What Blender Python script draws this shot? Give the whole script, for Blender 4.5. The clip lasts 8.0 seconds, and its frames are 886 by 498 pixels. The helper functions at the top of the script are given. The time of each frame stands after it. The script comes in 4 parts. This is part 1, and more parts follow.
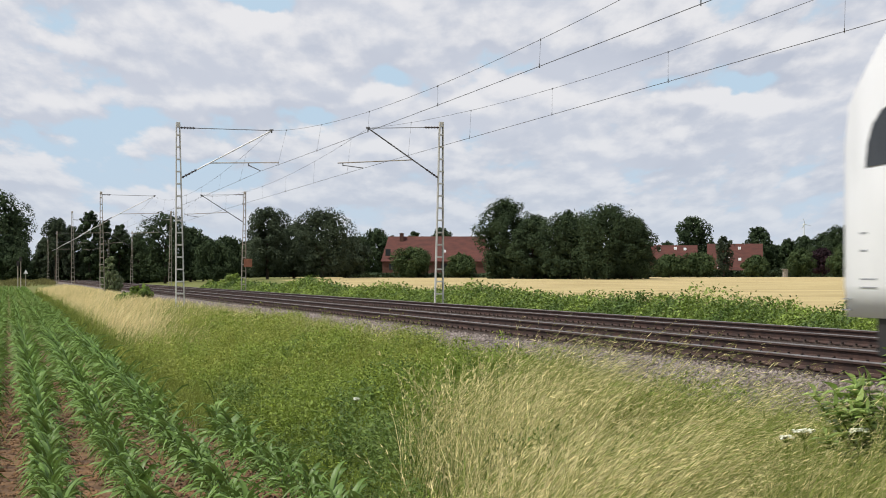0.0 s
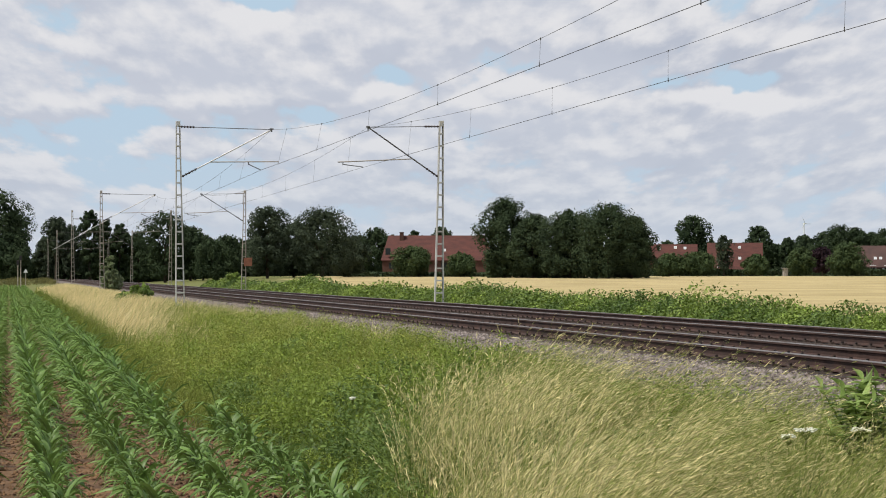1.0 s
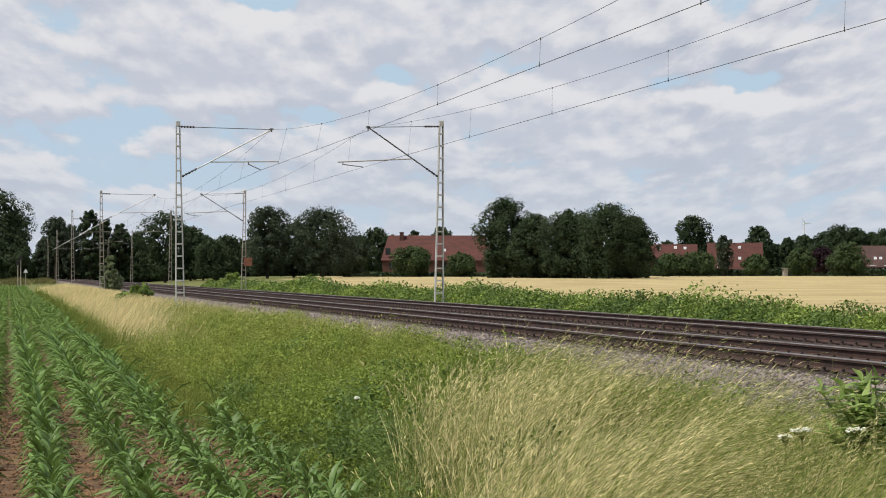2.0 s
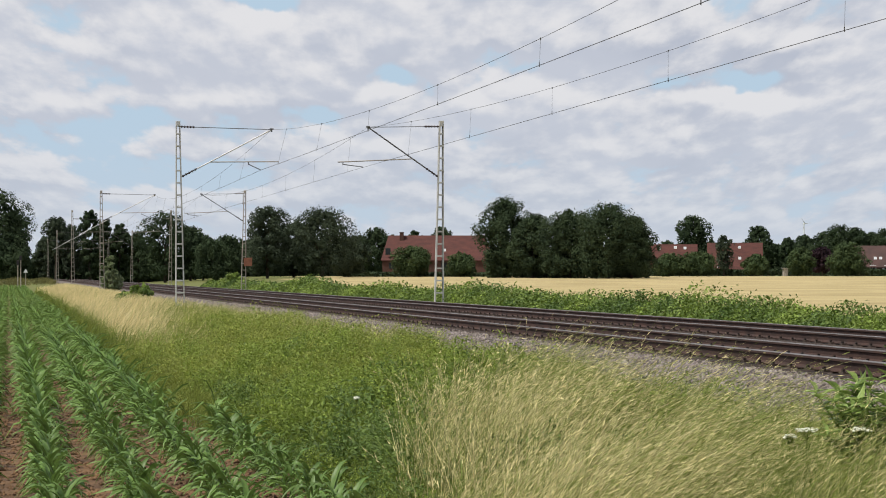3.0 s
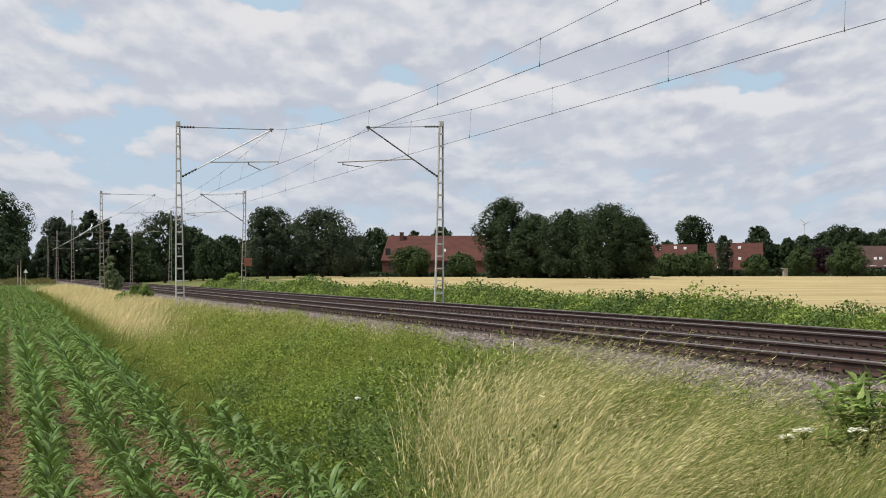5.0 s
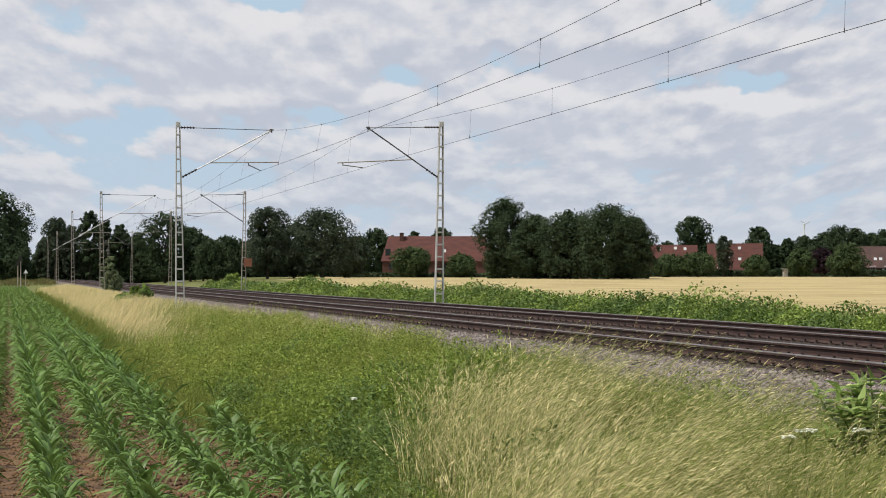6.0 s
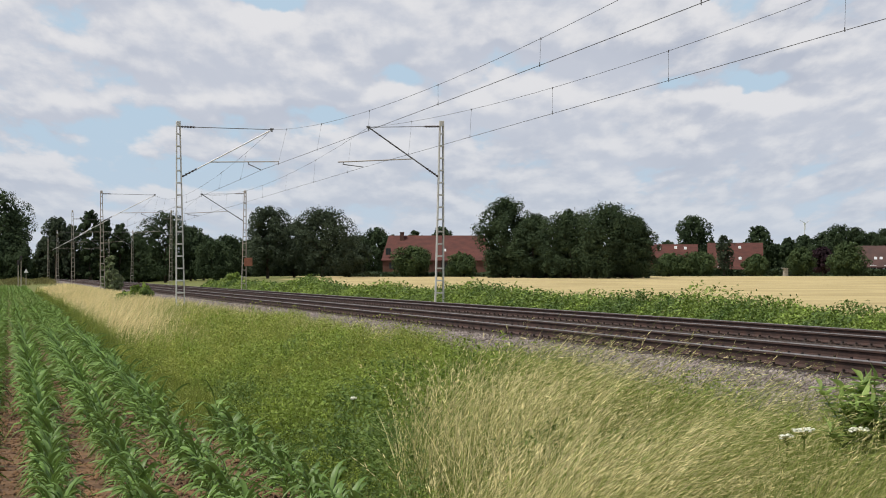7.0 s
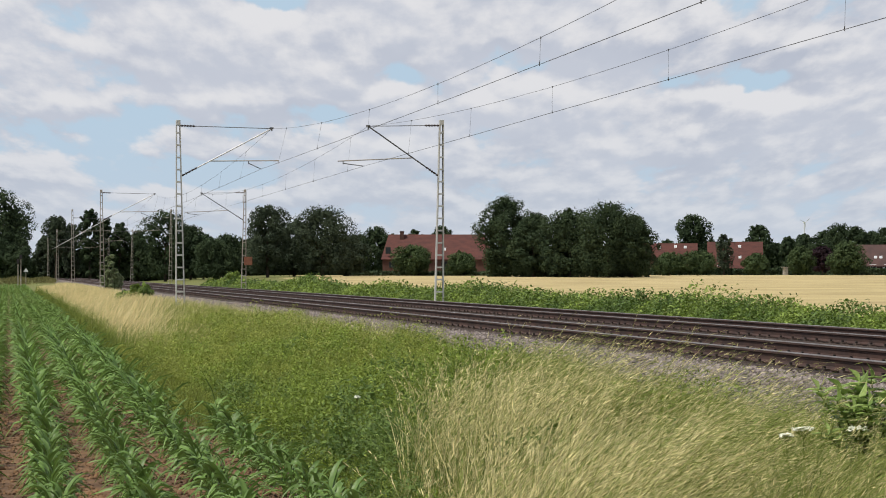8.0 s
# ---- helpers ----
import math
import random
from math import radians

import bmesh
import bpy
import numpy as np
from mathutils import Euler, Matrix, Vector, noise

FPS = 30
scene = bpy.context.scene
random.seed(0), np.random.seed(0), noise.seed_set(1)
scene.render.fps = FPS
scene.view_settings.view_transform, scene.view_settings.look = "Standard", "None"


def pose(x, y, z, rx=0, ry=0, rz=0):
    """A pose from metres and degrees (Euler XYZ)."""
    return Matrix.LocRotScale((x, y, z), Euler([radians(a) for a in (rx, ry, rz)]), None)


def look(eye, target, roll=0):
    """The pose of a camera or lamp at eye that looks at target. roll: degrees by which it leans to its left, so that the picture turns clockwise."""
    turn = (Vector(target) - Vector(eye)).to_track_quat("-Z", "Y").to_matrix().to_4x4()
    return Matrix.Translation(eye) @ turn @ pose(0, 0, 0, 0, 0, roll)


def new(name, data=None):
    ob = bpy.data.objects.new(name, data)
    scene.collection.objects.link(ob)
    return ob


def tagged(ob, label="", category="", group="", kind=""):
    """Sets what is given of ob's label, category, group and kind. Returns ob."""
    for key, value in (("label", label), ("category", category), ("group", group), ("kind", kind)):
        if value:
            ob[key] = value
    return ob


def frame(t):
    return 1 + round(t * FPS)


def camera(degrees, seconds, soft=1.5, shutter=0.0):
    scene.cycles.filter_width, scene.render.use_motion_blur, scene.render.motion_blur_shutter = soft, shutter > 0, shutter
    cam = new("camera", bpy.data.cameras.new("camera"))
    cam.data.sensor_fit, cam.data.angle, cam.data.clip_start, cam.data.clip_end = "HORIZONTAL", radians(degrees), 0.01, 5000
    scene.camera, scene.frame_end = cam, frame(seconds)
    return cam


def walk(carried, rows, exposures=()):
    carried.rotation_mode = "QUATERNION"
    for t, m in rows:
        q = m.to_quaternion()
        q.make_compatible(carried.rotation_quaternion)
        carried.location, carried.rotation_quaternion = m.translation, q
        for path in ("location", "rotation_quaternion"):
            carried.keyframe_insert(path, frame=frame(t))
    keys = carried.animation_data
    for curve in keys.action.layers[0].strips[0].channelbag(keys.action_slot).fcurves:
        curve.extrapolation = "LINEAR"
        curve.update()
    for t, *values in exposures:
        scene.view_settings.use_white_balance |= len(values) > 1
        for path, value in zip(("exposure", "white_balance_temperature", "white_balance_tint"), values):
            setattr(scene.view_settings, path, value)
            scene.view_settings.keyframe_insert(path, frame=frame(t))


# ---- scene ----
# x runs across the railway, y along it, z up; the maize field lies at z = 0, the rail heads at RAIL.
EYE = (0.0, 0.0, 2.12)
RAIL = 1.12
TURN, PITCH = 11.155, 0.661
cam = camera(22.73, 8.0, 1.0, 0.15)


def aim(up=0.0, side=0.0):
    return pose(*EYE, 90 + PITCH + up, 0, -TURN + side)


# the tripod gives way by a few hundredths of a degree in the wind
walk(cam, [(0.0, aim(0.025)), (0.5, aim(0.010)), (1.0, aim()), (1.5, aim()), (3.0, aim()), (4.5, aim()), (6.0, aim(0.018)),
           (6.5, aim(0.012)), (7.0, aim(0.0, 0.008)), (7.5, aim(-0.005, 0.010)), (8.0, aim(-0.026, 0.004))],
     exposures=((0.0, 0.03), (0.5, -0.04), (3.0, -0.06), (8.0, -0.07)))

# ---- light ----
SUN_HEIGHT, SUN_FROM = 58.0, 255.0   # degrees above the horizon; bearing clockwise from +y
world = bpy.data.worlds.new("world")
scene.world = world
world.use_nodes = True
wn, wl = world.node_tree.nodes, world.node_tree.links
sky = wn.new("ShaderNodeTexSky")
sky.sky_type, sky.sun_disc = "NISHITA", False
sky.sun_elevation, sky.sun_rotation = radians(SUN_HEIGHT), radians(SUN_FROM)
sky.dust_density = 2.0
w_noise = wn.new("ShaderNodeTexNoise")
w_noise.inputs["Scale"].default_value, w_noise.inputs["Detail"].default_value = 3.0, 5.0
w_coord = wn.new("ShaderNodeTexCoord")
wl.new(w_coord.outputs["Generated"], w_noise.inputs["Vector"])
w_ramp = wn.new("ShaderNodeValToRGB")
w_ramp.color_ramp.elements[0].position, w_ramp.color_ramp.elements[1].position = 0.38, 0.56
wl.new(w_noise.outputs["Fac"], w_ramp.inputs["Fac"])
w_mix = wn.new("ShaderNodeMix")
w_mix.data_type = "RGBA"
wl.new(w_ramp.outputs["Color"], w_mix.inputs["Factor"])
wl.new(sky.outputs["Color"], w_mix.inputs["A"])
w_mix.inputs["B"].default_value = (6.6, 6.9, 7.4, 1)
wl.new(w_mix.outputs["Result"], wn["Background"].inputs["Color"])
wn["Background"].inputs["Strength"].default_value = 0.10

sun = new("sun", bpy.data.lights.new("sun", "SUN"))
sun.data.energy, sun.data.angle, sun.data.color = 4.6, radians(2.0), (1.0, 0.95, 0.87)
_b, _e = radians(SUN_FROM), radians(SUN_HEIGHT)
sun.matrix_world = look((0, 0, 50), (-math.sin(_b) * math.cos(_e) * 50, -math.cos(_b) * math.cos(_e) * 50, 50 - math.sin(_e) * 50))


# ---- materials ----
def material(name, base, other=None, scale=4.0, rough=0.8, metal=0.0, bump=0.2, fine=60.0, per_piece=0.0, translucent=0.0, spec=0.3,
             contrast=(0.35, 0.65), island=False, stretch=(1, 1, 1)):
    """A surface of two colours mixed by coarse and fine noise, with relief, and with a spread of brightness from piece to piece."""
    m = bpy.data.materials.new(name)
    m.use_nodes = True
    n, l = m.node_tree.nodes, m.node_tree.links
    bsdf = n["Principled BSDF"]
    bsdf.inputs["Roughness"].default_value, bsdf.inputs["Metallic"].default_value = rough, metal
    bsdf.inputs["Specular IOR Level"].default_value = spec
    other = other or tuple(c * 0.7 for c in base)
    co, mp = n.new("ShaderNodeTexCoord"), n.new("ShaderNodeMapping")
    mp.inputs["Scale"].default_value = stretch
    l.new(co.outputs["Object"], mp.inputs["Vector"])
    big, small = n.new("ShaderNodeTexNoise"), n.new("ShaderNodeTexNoise")
    big.inputs["Scale"].default_value, big.inputs["Detail"].default_value = scale, 4
    small.inputs["Scale"].default_value, small.inputs["Detail"].default_value = fine, 3
    for t in (big, small):
        l.new(mp.outputs["Vector"], t.inputs["Vector"])
    add = n.new("ShaderNodeMath")
    add.operation = "MULTIPLY_ADD"
    l.new(small.outputs["Fac"], add.inputs[0])
    add.inputs[1].default_value = 0.45
    l.new(big.outputs["Fac"], add.inputs[2])
    rng = n.new("ShaderNodeMapRange")
    rng.inputs["From Min"].default_value, rng.inputs["From Max"].default_value = contrast[0] + 0.22, contrast[1] + 0.22
    l.new(add.outputs[0], rng.inputs["Value"])
    mix = n.new("ShaderNodeMix")
    mix.data_type = "RGBA"
    l.new(rng.outputs["Result"], mix.inputs["Factor"])
    mix.inputs["A"].default_value, mix.inputs["B"].default_value = (*base, 1), (*other, 1)
    colour = mix.outputs["Result"]
    if per_piece:
        if island:
            rnd = n.new("ShaderNodeNewGeometry").outputs["Random Per Island"]
        else:
            rnd = n.new("ShaderNodeObjectInfo").outputs["Random"]
        mr = n.new("ShaderNodeMapRange")
        mr.inputs["To Min"].default_value, mr.inputs["To Max"].default_value = 1 - per_piece, 1 + per_piece
        l.new(rnd, mr.inputs["Value"])
        hsv = n.new("ShaderNodeHueSaturation")
        l.new(mr.outputs["Result"], hsv.inputs["Value"])
        l.new(colour, hsv.inputs["Color"])
        colour = hsv.outputs["Color"]
    l.new(colour, bsdf.inputs["Base Color"])
    if bump:
        bp = n.new("ShaderNodeBump")
        bp.inputs["Strength"].default_value, bp.inputs["Distance"].default_value = bump, 0.5 / fine
        l.new(small.outputs["Fac"], bp.inputs["Height"])
        l.new(bp.outputs["Normal"], bsdf.inputs["Normal"])
    if translucent:
        tr, ms = n.new("ShaderNodeBsdfTranslucent"), n.new("ShaderNodeMixShader")
        l.new(colour, tr.inputs["Color"])
        ms.inputs["Fac"].default_value = translucent
        l.new(bsdf.outputs["BSDF"], ms.inputs[1])
        l.new(tr.outputs["BSDF"], ms.inputs[2])
        l.new(ms.outputs["Shader"], n["Material Output"].inputs["Surface"])
    return m


SOIL = material("soil", (0.19, 0.108, 0.052), (0.085, 0.050, 0.030), 2.0, 0.95, bump=0.8, fine=25)
TURF = material("turf", (0.10, 0.13, 0.03), (0.16, 0.15, 0.05), 0.6, 0.95, bump=0.6, fine=12)
WHEAT = material("ripe_wheat", (0.47, 0.375, 0.185), (0.27, 0.21, 0.09), 0.12, 0.9, bump=0.9, fine=1.6, contrast=(0.34, 0.74), stretch=(0.5, 1, 1))
MEADOW = material("far_meadow", (0.12, 0.14, 0.04), (0.08, 0.11, 0.03), 0.03, 0.95, fine=2)
OLD_BALLAST = material("rust_stained_ballast", (0.085, 0.062, 0.052), (0.05, 0.037, 0.032), 3.0, 0.95, bump=0.9, fine=30)
BALLAST = material("ballast", (0.17, 0.145, 0.13), (0.10, 0.08, 0.07), 3.0, 0.95, bump=0.9, fine=30)
OLD_STONE = material("rust_stained_stone", (0.105, 0.075, 0.062), (0.058, 0.042, 0.036), 5.0, 0.9, bump=0.3, fine=60, per_piece=0.4, island=True)
STONE = material("ballast_stone", (0.225, 0.195, 0.178), (0.125, 0.10, 0.088), 5.0, 0.9, bump=0.3, fine=60, per_piece=0.6, island=True)
RUST = material("rusted_rail_steel", (0.068, 0.037, 0.029), (0.036, 0.022, 0.019), 2.5, 0.8, 0.1, bump=0.3, fine=50)
SHINE = material("worn_rail_head", (0.24, 0.23, 0.225), (0.15, 0.13, 0.12), 1.5, 0.5, 0.6, bump=0.05, fine=40)
SLEEPER = material("sleeper", (0.095, 0.068, 0.055), (0.055, 0.040, 0.033), 4.0, 0.95, bump=0.6, fine=40, per_piece=0.25)
FASTENER = material("fastening_steel", (0.035, 0.025, 0.022), (0.02, 0.016, 0.014), 9.0, 0.8, 0.2)
GALV = material("weathered_galvanised_steel", (0.50, 0.51, 0.49), (0.38, 0.37, 0.34), 1.2, 0.65, 0.0, bump=0.15, fine=30)
GALV_OLD = material("brown_weathered_steel", (0.36, 0.34, 0.30), (0.26, 0.22, 0.18), 1.2, 0.75, 0.0, bump=0.15, fine=30)
ALU = material("bright_tube", (0.75, 0.75, 0.75), (0.6, 0.6, 0.6), 2.0, 0.4, 0.0, bump=0.05)
DARK_TUBE = material("dull_tube", (0.17, 0.17, 0.17), (0.10, 0.10, 0.10), 2.0, 0.6, 0.5, bump=0.05)
INSULATOR = material("brown_insulator", (0.05, 0.03, 0.025), (0.03, 0.02, 0.018), 6.0, 0.3, bump=0.0)
COPPER = material("wire", (0.09, 0.09, 0.085), (0.06, 0.055, 0.05), 2.0, 0.6, 0.5, bump=0.0)
CONCRETE = material("concrete", (0.35, 0.33, 0.30), (0.24, 0.22, 0.20), 2.0, 0.9, fine=40)


# ---- building ----
def mesh_of(name, bm, mat):
    me = bpy.data.meshes.new(name)
    bm.to_mesh(me)
    bm.free()
    for m in (mat if isinstance(mat, (list, tuple)) else [mat]):
        me.materials.append(m)
    return me


def part(name, bm, mat, parent=None, label=""):
    """One mesh object; under parent if there is one."""
    ob = new(name, mesh_of(name, bm, mat))
    if parent:
        ob.parent = parent
    return tagged(ob, label)


def soup(name, verts, faces, mat, sizes=None):
    """A mesh from generated arrays: faces is an array of triangles or quads."""
    me = bpy.data.meshes.new(name)
    faces = np.asarray(faces, dtype=np.int32)
    k = faces.shape[1]
    me.vertices.add(len(verts))
    me.vertices.foreach_set("co", np.asarray(verts, dtype=np.float32).ravel())
    me.loops.add(faces.size)
    me.loops.foreach_set("vertex_index", faces.ravel())
    me.polygons.add(len(faces))
    me.polygons.foreach_set("loop_start", np.arange(0, faces.size, k, dtype=np.int32))
    me.polygons.foreach_set("loop_total", np.full(len(faces), k, dtype=np.int32))
    me.update(calc_edges=True)
    for m in (mat if isinstance(mat, (list, tuple)) else [mat]):
        me.materials.append(m)
    return me


def box(bm, size, at=(0, 0, 0), turn=None, bevel=0.0):
    m = Matrix.Translation(at) @ (turn or Matrix()) @ Matrix.Diagonal((*size, 1))
    r = bmesh.ops.create_cube(bm, size=1, matrix=m)
    if bevel:
        edges = {e for v in r["verts"] for e in v.link_edges}
        bmesh.ops.bevel(bm, geom=list(edges), offset=bevel, segments=1, affect="EDGES")
    return bm


def tube(bm, a, b, r, r2=None, seg=8):
    a, b = Vector(a), Vector(b)
    d = b - a
    m = Matrix.Translation((a + b) / 2) @ d.to_track_quat("Z", "Y").to_matrix().to_4x4()
    bmesh.ops.create_cone(bm, cap_ends=True, segments=seg, radius1=r, radius2=r if r2 is None else r2, depth=d.length, matrix=m)
    return bm


def fresh():
    return bmesh.new()


# ---- ground ----
def smooth(a, b, x):
    t = min(1.0, max(0.0, (x - a) / (b - a)))
    return t * t * (3 - 2 * t)


def ground_z(x, y):
    """Height of the ground: field, verge, railway bank, wheat field, the slow rise of the land and the low bank that ends the maize."""
    bank = 0.62 * smooth(2.7, 8.0, x) if x < 12.5 else 0.62 * (1 - smooth(17.2, 21.0, x))
    rise = 1.70 * smooth(80, 520, y) * smooth(20, 60, x)
    lump = 0.05 * noise.noise(Vector((x * 0.7, y * 0.5, 0))) * smooth(2.9, 4.0, x)
    crossing = 1.15 * smooth(300, 340, y) * (1 - smooth(380, 420, y)) * (1 - smooth(4, 8, x))
    return bank + rise + lump + crossing


def build_ground():
    xs = [-3000, -1200, -500, -200, -80, -30, -12, -6, -3] + [i * 0.5 for i in range(-4, 46)] + [24, 27, 30, 35, 42, 50, 60, 80, 110, 150,
          200, 260, 340, 450, 600, 900, 1400, 3000]
    ys = [-600, -300, -120, -50, -20, -5] + [i * 1.0 for i in range(0, 100)] + [100 + 5 * i for i in range(24)] + [220, 240, 270, 300, 340, 380,
          420, 460, 500, 540, 600, 700, 900, 1400, 2200, 3500]
    bm = fresh()
    grid = [[bm.verts.new((x, y, ground_z(x, y))) for x in xs] for y in ys]
    for j in range(len(ys) - 1):
        for i in range(len(xs) - 1):
            f = bm.faces.new((grid[j][i], grid[j][i + 1], grid[j + 1][i + 1], grid[j + 1][i]))
            x, y = (xs[i] + xs[i + 1]) / 2, (ys[j] + ys[j + 1]) / 2
            if y > 560:
                f.material_index = 3
            elif x < 2.9:
                f.material_index = 0 if y < 230 else 1
            elif x < 22 or (y > 170 and x < 0.135 * y):
                f.material_index = 1
            else:
                f.material_index = 2
            f.smooth = True
    tagged(part("ground", bm, [SOIL, TURF, WHEAT, MEADOW]), "flat farmland with brown field soil, grass verge and ripe wheat", "ground", kind="structure")


build_ground()

# ---- railway ----
TRACKS = (10.53, 14.53)
GAUGE = 1.505        # between the middles of the rail heads
SLEEPER_STEP = 0.6


def build_ballast():
    prof = [(7.9, 0.45), (8.2, 0.72), (8.85, RAIL - 0.22), (9.3, RAIL - 0.2), (11.8, RAIL - 0.2), (12.5, RAIL - 0.26), (13.2, RAIL - 0.2),
            (15.8, RAIL - 0.2), (16.2, RAIL - 0.22), (17.0, 0.62), (17.3, 0.3)]
    ys = [-300, -100, -30] + [0.5 * i for i in range(0, 160)] + [80 + 4 * i for i in range(100)] + [520, 700, 1000]
    bm = fresh()
    rows = []
    for y in ys:
        rows.append([bm.verts.new((x + 0.05 * noise.noise(Vector((x, y * 2, 5))), y, z + 0.03 * noise.noise(Vector((x * 3, y * 3, 1))))) for x, z in prof])
    for a, b in zip(rows, rows[1:]):
        for i in range(len(prof) - 1):
            f = bm.faces.new((a[i], a[i + 1], b[i + 1], b[i]))
            f.material_index = 1 if 3 <= i <= 7 else 0
    tagged(part("ballast_bed", bm, [BALLAST, OLD_BALLAST]), "grey-brown crushed stone ballast bed under two tracks", "ballast", kind="structure")


build_ballast()


def rail_mesh():
    """A flat-bottomed rail along y, its head at z = 0."""
    half = [(0.0, 0.0), (0.028, -0.001), (0.036, -0.012), (0.036, -0.038), (0.010, -0.052), (0.009, -0.125), (0.030, -0.145), (0.070, -0.155), (0.070, -0.168)]
    prof = half + [(-x, z) for x, z in reversed(half[1:])]
    bm = fresh()
    ends = [[bm.verts.new((x, y, z)) for x, z in prof] for y in (-300, -40, 0, 40, 80, 160, 320, 700, 1000)]
    n = len(prof)
    for a, b in zip(ends, ends[1:]):
        for i in range(n):
            j = (i + 1) % n
            f = bm.faces.new((a[i], a[j], b[j], b[i]))
            f.material_index = 1 if (min(prof[i][1], prof[j][1]) > -0.02) else 0
    bm.faces.new(ends[0]), bm.faces.new(list(reversed(ends[-1])))
    bmesh.ops.recalc_face_normals(bm, faces=bm.faces)
    return mesh_of("rail", bm, [RUST, SHINE])


def sleeper_mesh():
    bm = fresh()
    box(bm, (2.6, 0.26, 0.2), (0, 0, -0.175 - 0.1), bevel=0.015)
    k = len(bm.faces)
    for s in (-1, 1):
        for o in (-0.105, 0.105):
            box(bm, (0.08, 0.11, 0.035), (s * GAUGE / 2 + o, 0, -0.165))
            box(bm, (0.03, 0.04, 0.035), (s * GAUGE / 2 + o * 1.1, 0, -0.135))
    bm.faces.ensure_lookup_table()
    for f in bm.faces[k:]:
        f.material_index = 1
    return mesh_of("sleeper", bm, [SLEEPER, FASTENER])


def build_tracks():
    rail, slp = rail_mesh(), sleeper_mesh()
    for x in TRACKS:
        t = new("railway_track")
        t.location = (x, 0, RAIL)
        tagged(t, "straight railway track of rusty rails on sleepers in ballast", "railway track", group="tracks of the double line")
        for s in (-1, 1):
            r = new("rail", rail)
            r.parent, r.location = t, (s * GAUGE / 2, 0, 0)
        for i in range(290):
            o = new("sleeper", slp)
            o.parent, o.location = t, (random.uniform(-0.02, 0.02), 18 + i * SLEEPER_STEP, 0)
        bm = fresh()
        for i in range(280):
            box(bm, (2.6, 0.26, 0.2), (0, 18 + (290 + i) * SLEEPER_STEP, -0.275))
        for i in range(60):
            box(bm, (2.6, 0.26, 0.2), (0, 18 - (1 + i) * SLEEPER_STEP, -0.275))
        tagged(part("distant_sleepers", bm, SLEEPER, t), kind="stuff")


build_tracks()

# ---- masts and wires ----
MAST_YS = (90.0, 166.3, 242.6, 319.0, 395.0)
MAST_NEAR, MAST_FAR = 6.80, 17.36
CONTACT = {10.53: RAIL + 5.30, 14.53: RAIL + 5.35}
TIP = RAIL + 6.98


def stagger(track, i):
    """The wire's place across the track at the mast numbered i."""
    near = track < 12
    base = (-0.33 if near else -0.40)
    if i > 0 and i % 2:
        return track + (-0.20 if near else -0.62)
    return track + (base if i % 2 == 0 else -base * 0.8)


def lattice_mast(x, y, foot, top, side, material_, deck=1.0):
    """A tapered mast of two channels and batten plates; side: +1 if its arm reaches towards +x."""
    m = new("catenary_mast")
    m.location = (x, y, foot)
    h = top - foot
    w0, w1 = 0.34, 0.125
    for s in (-1, 1):
        bm = fresh()
        a, b = s * w0 / 2, s * w1 / 2
        shift0, shift1 = side * 0.10, -side * 0.0
        for dy, th in ((-0.10, 0.012), (0.10, 0.012)):
            vs = []
            for z, c, sh in ((0, a, shift0), (h, b, shift1)):
                for dx in (-0.02, 0.02):
                    for t in (-th / 2, th / 2):
                        vs.append(bm.verts.new((c + sh + dx, dy + t, z)))
            for q in ((0, 1, 3, 2), (4, 6, 7, 5), (0, 4, 5, 1), (2, 3, 7, 6), (0, 2, 6, 4), (1, 5, 7, 3)):
                bm.faces.new([vs[i] for i in q])
        vs = []
        for z, c, sh in ((0, a, shift0), (h, b, shift1)):
            for dx in (s * 0.02 - 0.006, s * 0.02 + 0.006):
                for t in (-0.1, 0.1):
                    vs.append(bm.verts.new((c + sh + dx, t, z)))
        for q in ((0, 1, 3, 2), (4, 6, 7, 5), (0, 4, 5, 1), (2, 3, 7, 6), (0, 2, 6, 4), (1, 5, 7, 3)):
            bm.faces.new([vs[i] for i in q])
        bmesh.ops.recalc_face_normals(bm, faces=bm.faces)
        part("leg", bm, material_, m)
    n = int(h / 0.5)
    for i in range(n + 1):
        z = min(h - 0.12, 0.25 + i * 0.5)
        k = z / h
        w = w0 + (w1 - w0) * k
        for dy in (-0.11, 0.11):
            bm = fresh()
            box(bm, (w + 0.02, 0.012, 0.06), (side * 0.10 * (1 - k), dy, z))
            part("batten_plate", bm, material_, m)
    bm = fresh()
    box(bm, (w1 + 0.05, 0.24, 0.22), (0, 0, h - 0.11), bevel=0.01)
    part("mast_head", bm, material_, m)
    bm = fresh()
    box(bm, (0.85, 0.7, 0.7), (side * 0.1, 0, -0.22), bevel=0.03)
    part("foundation", bm, CONCRETE, m)
    return m


def insulator(bm, a, b):
    a, b = Vector(a), Vector(b)
    tube(bm, a, b, 0.025, seg=8)
    for i in range(5):
        p = a.lerp(b, (i + 0.5) / 5)
        d = (b - a).normalized() * 0.02
        tube(bm, p - d, p + d, 0.058, 0.042, seg=10)


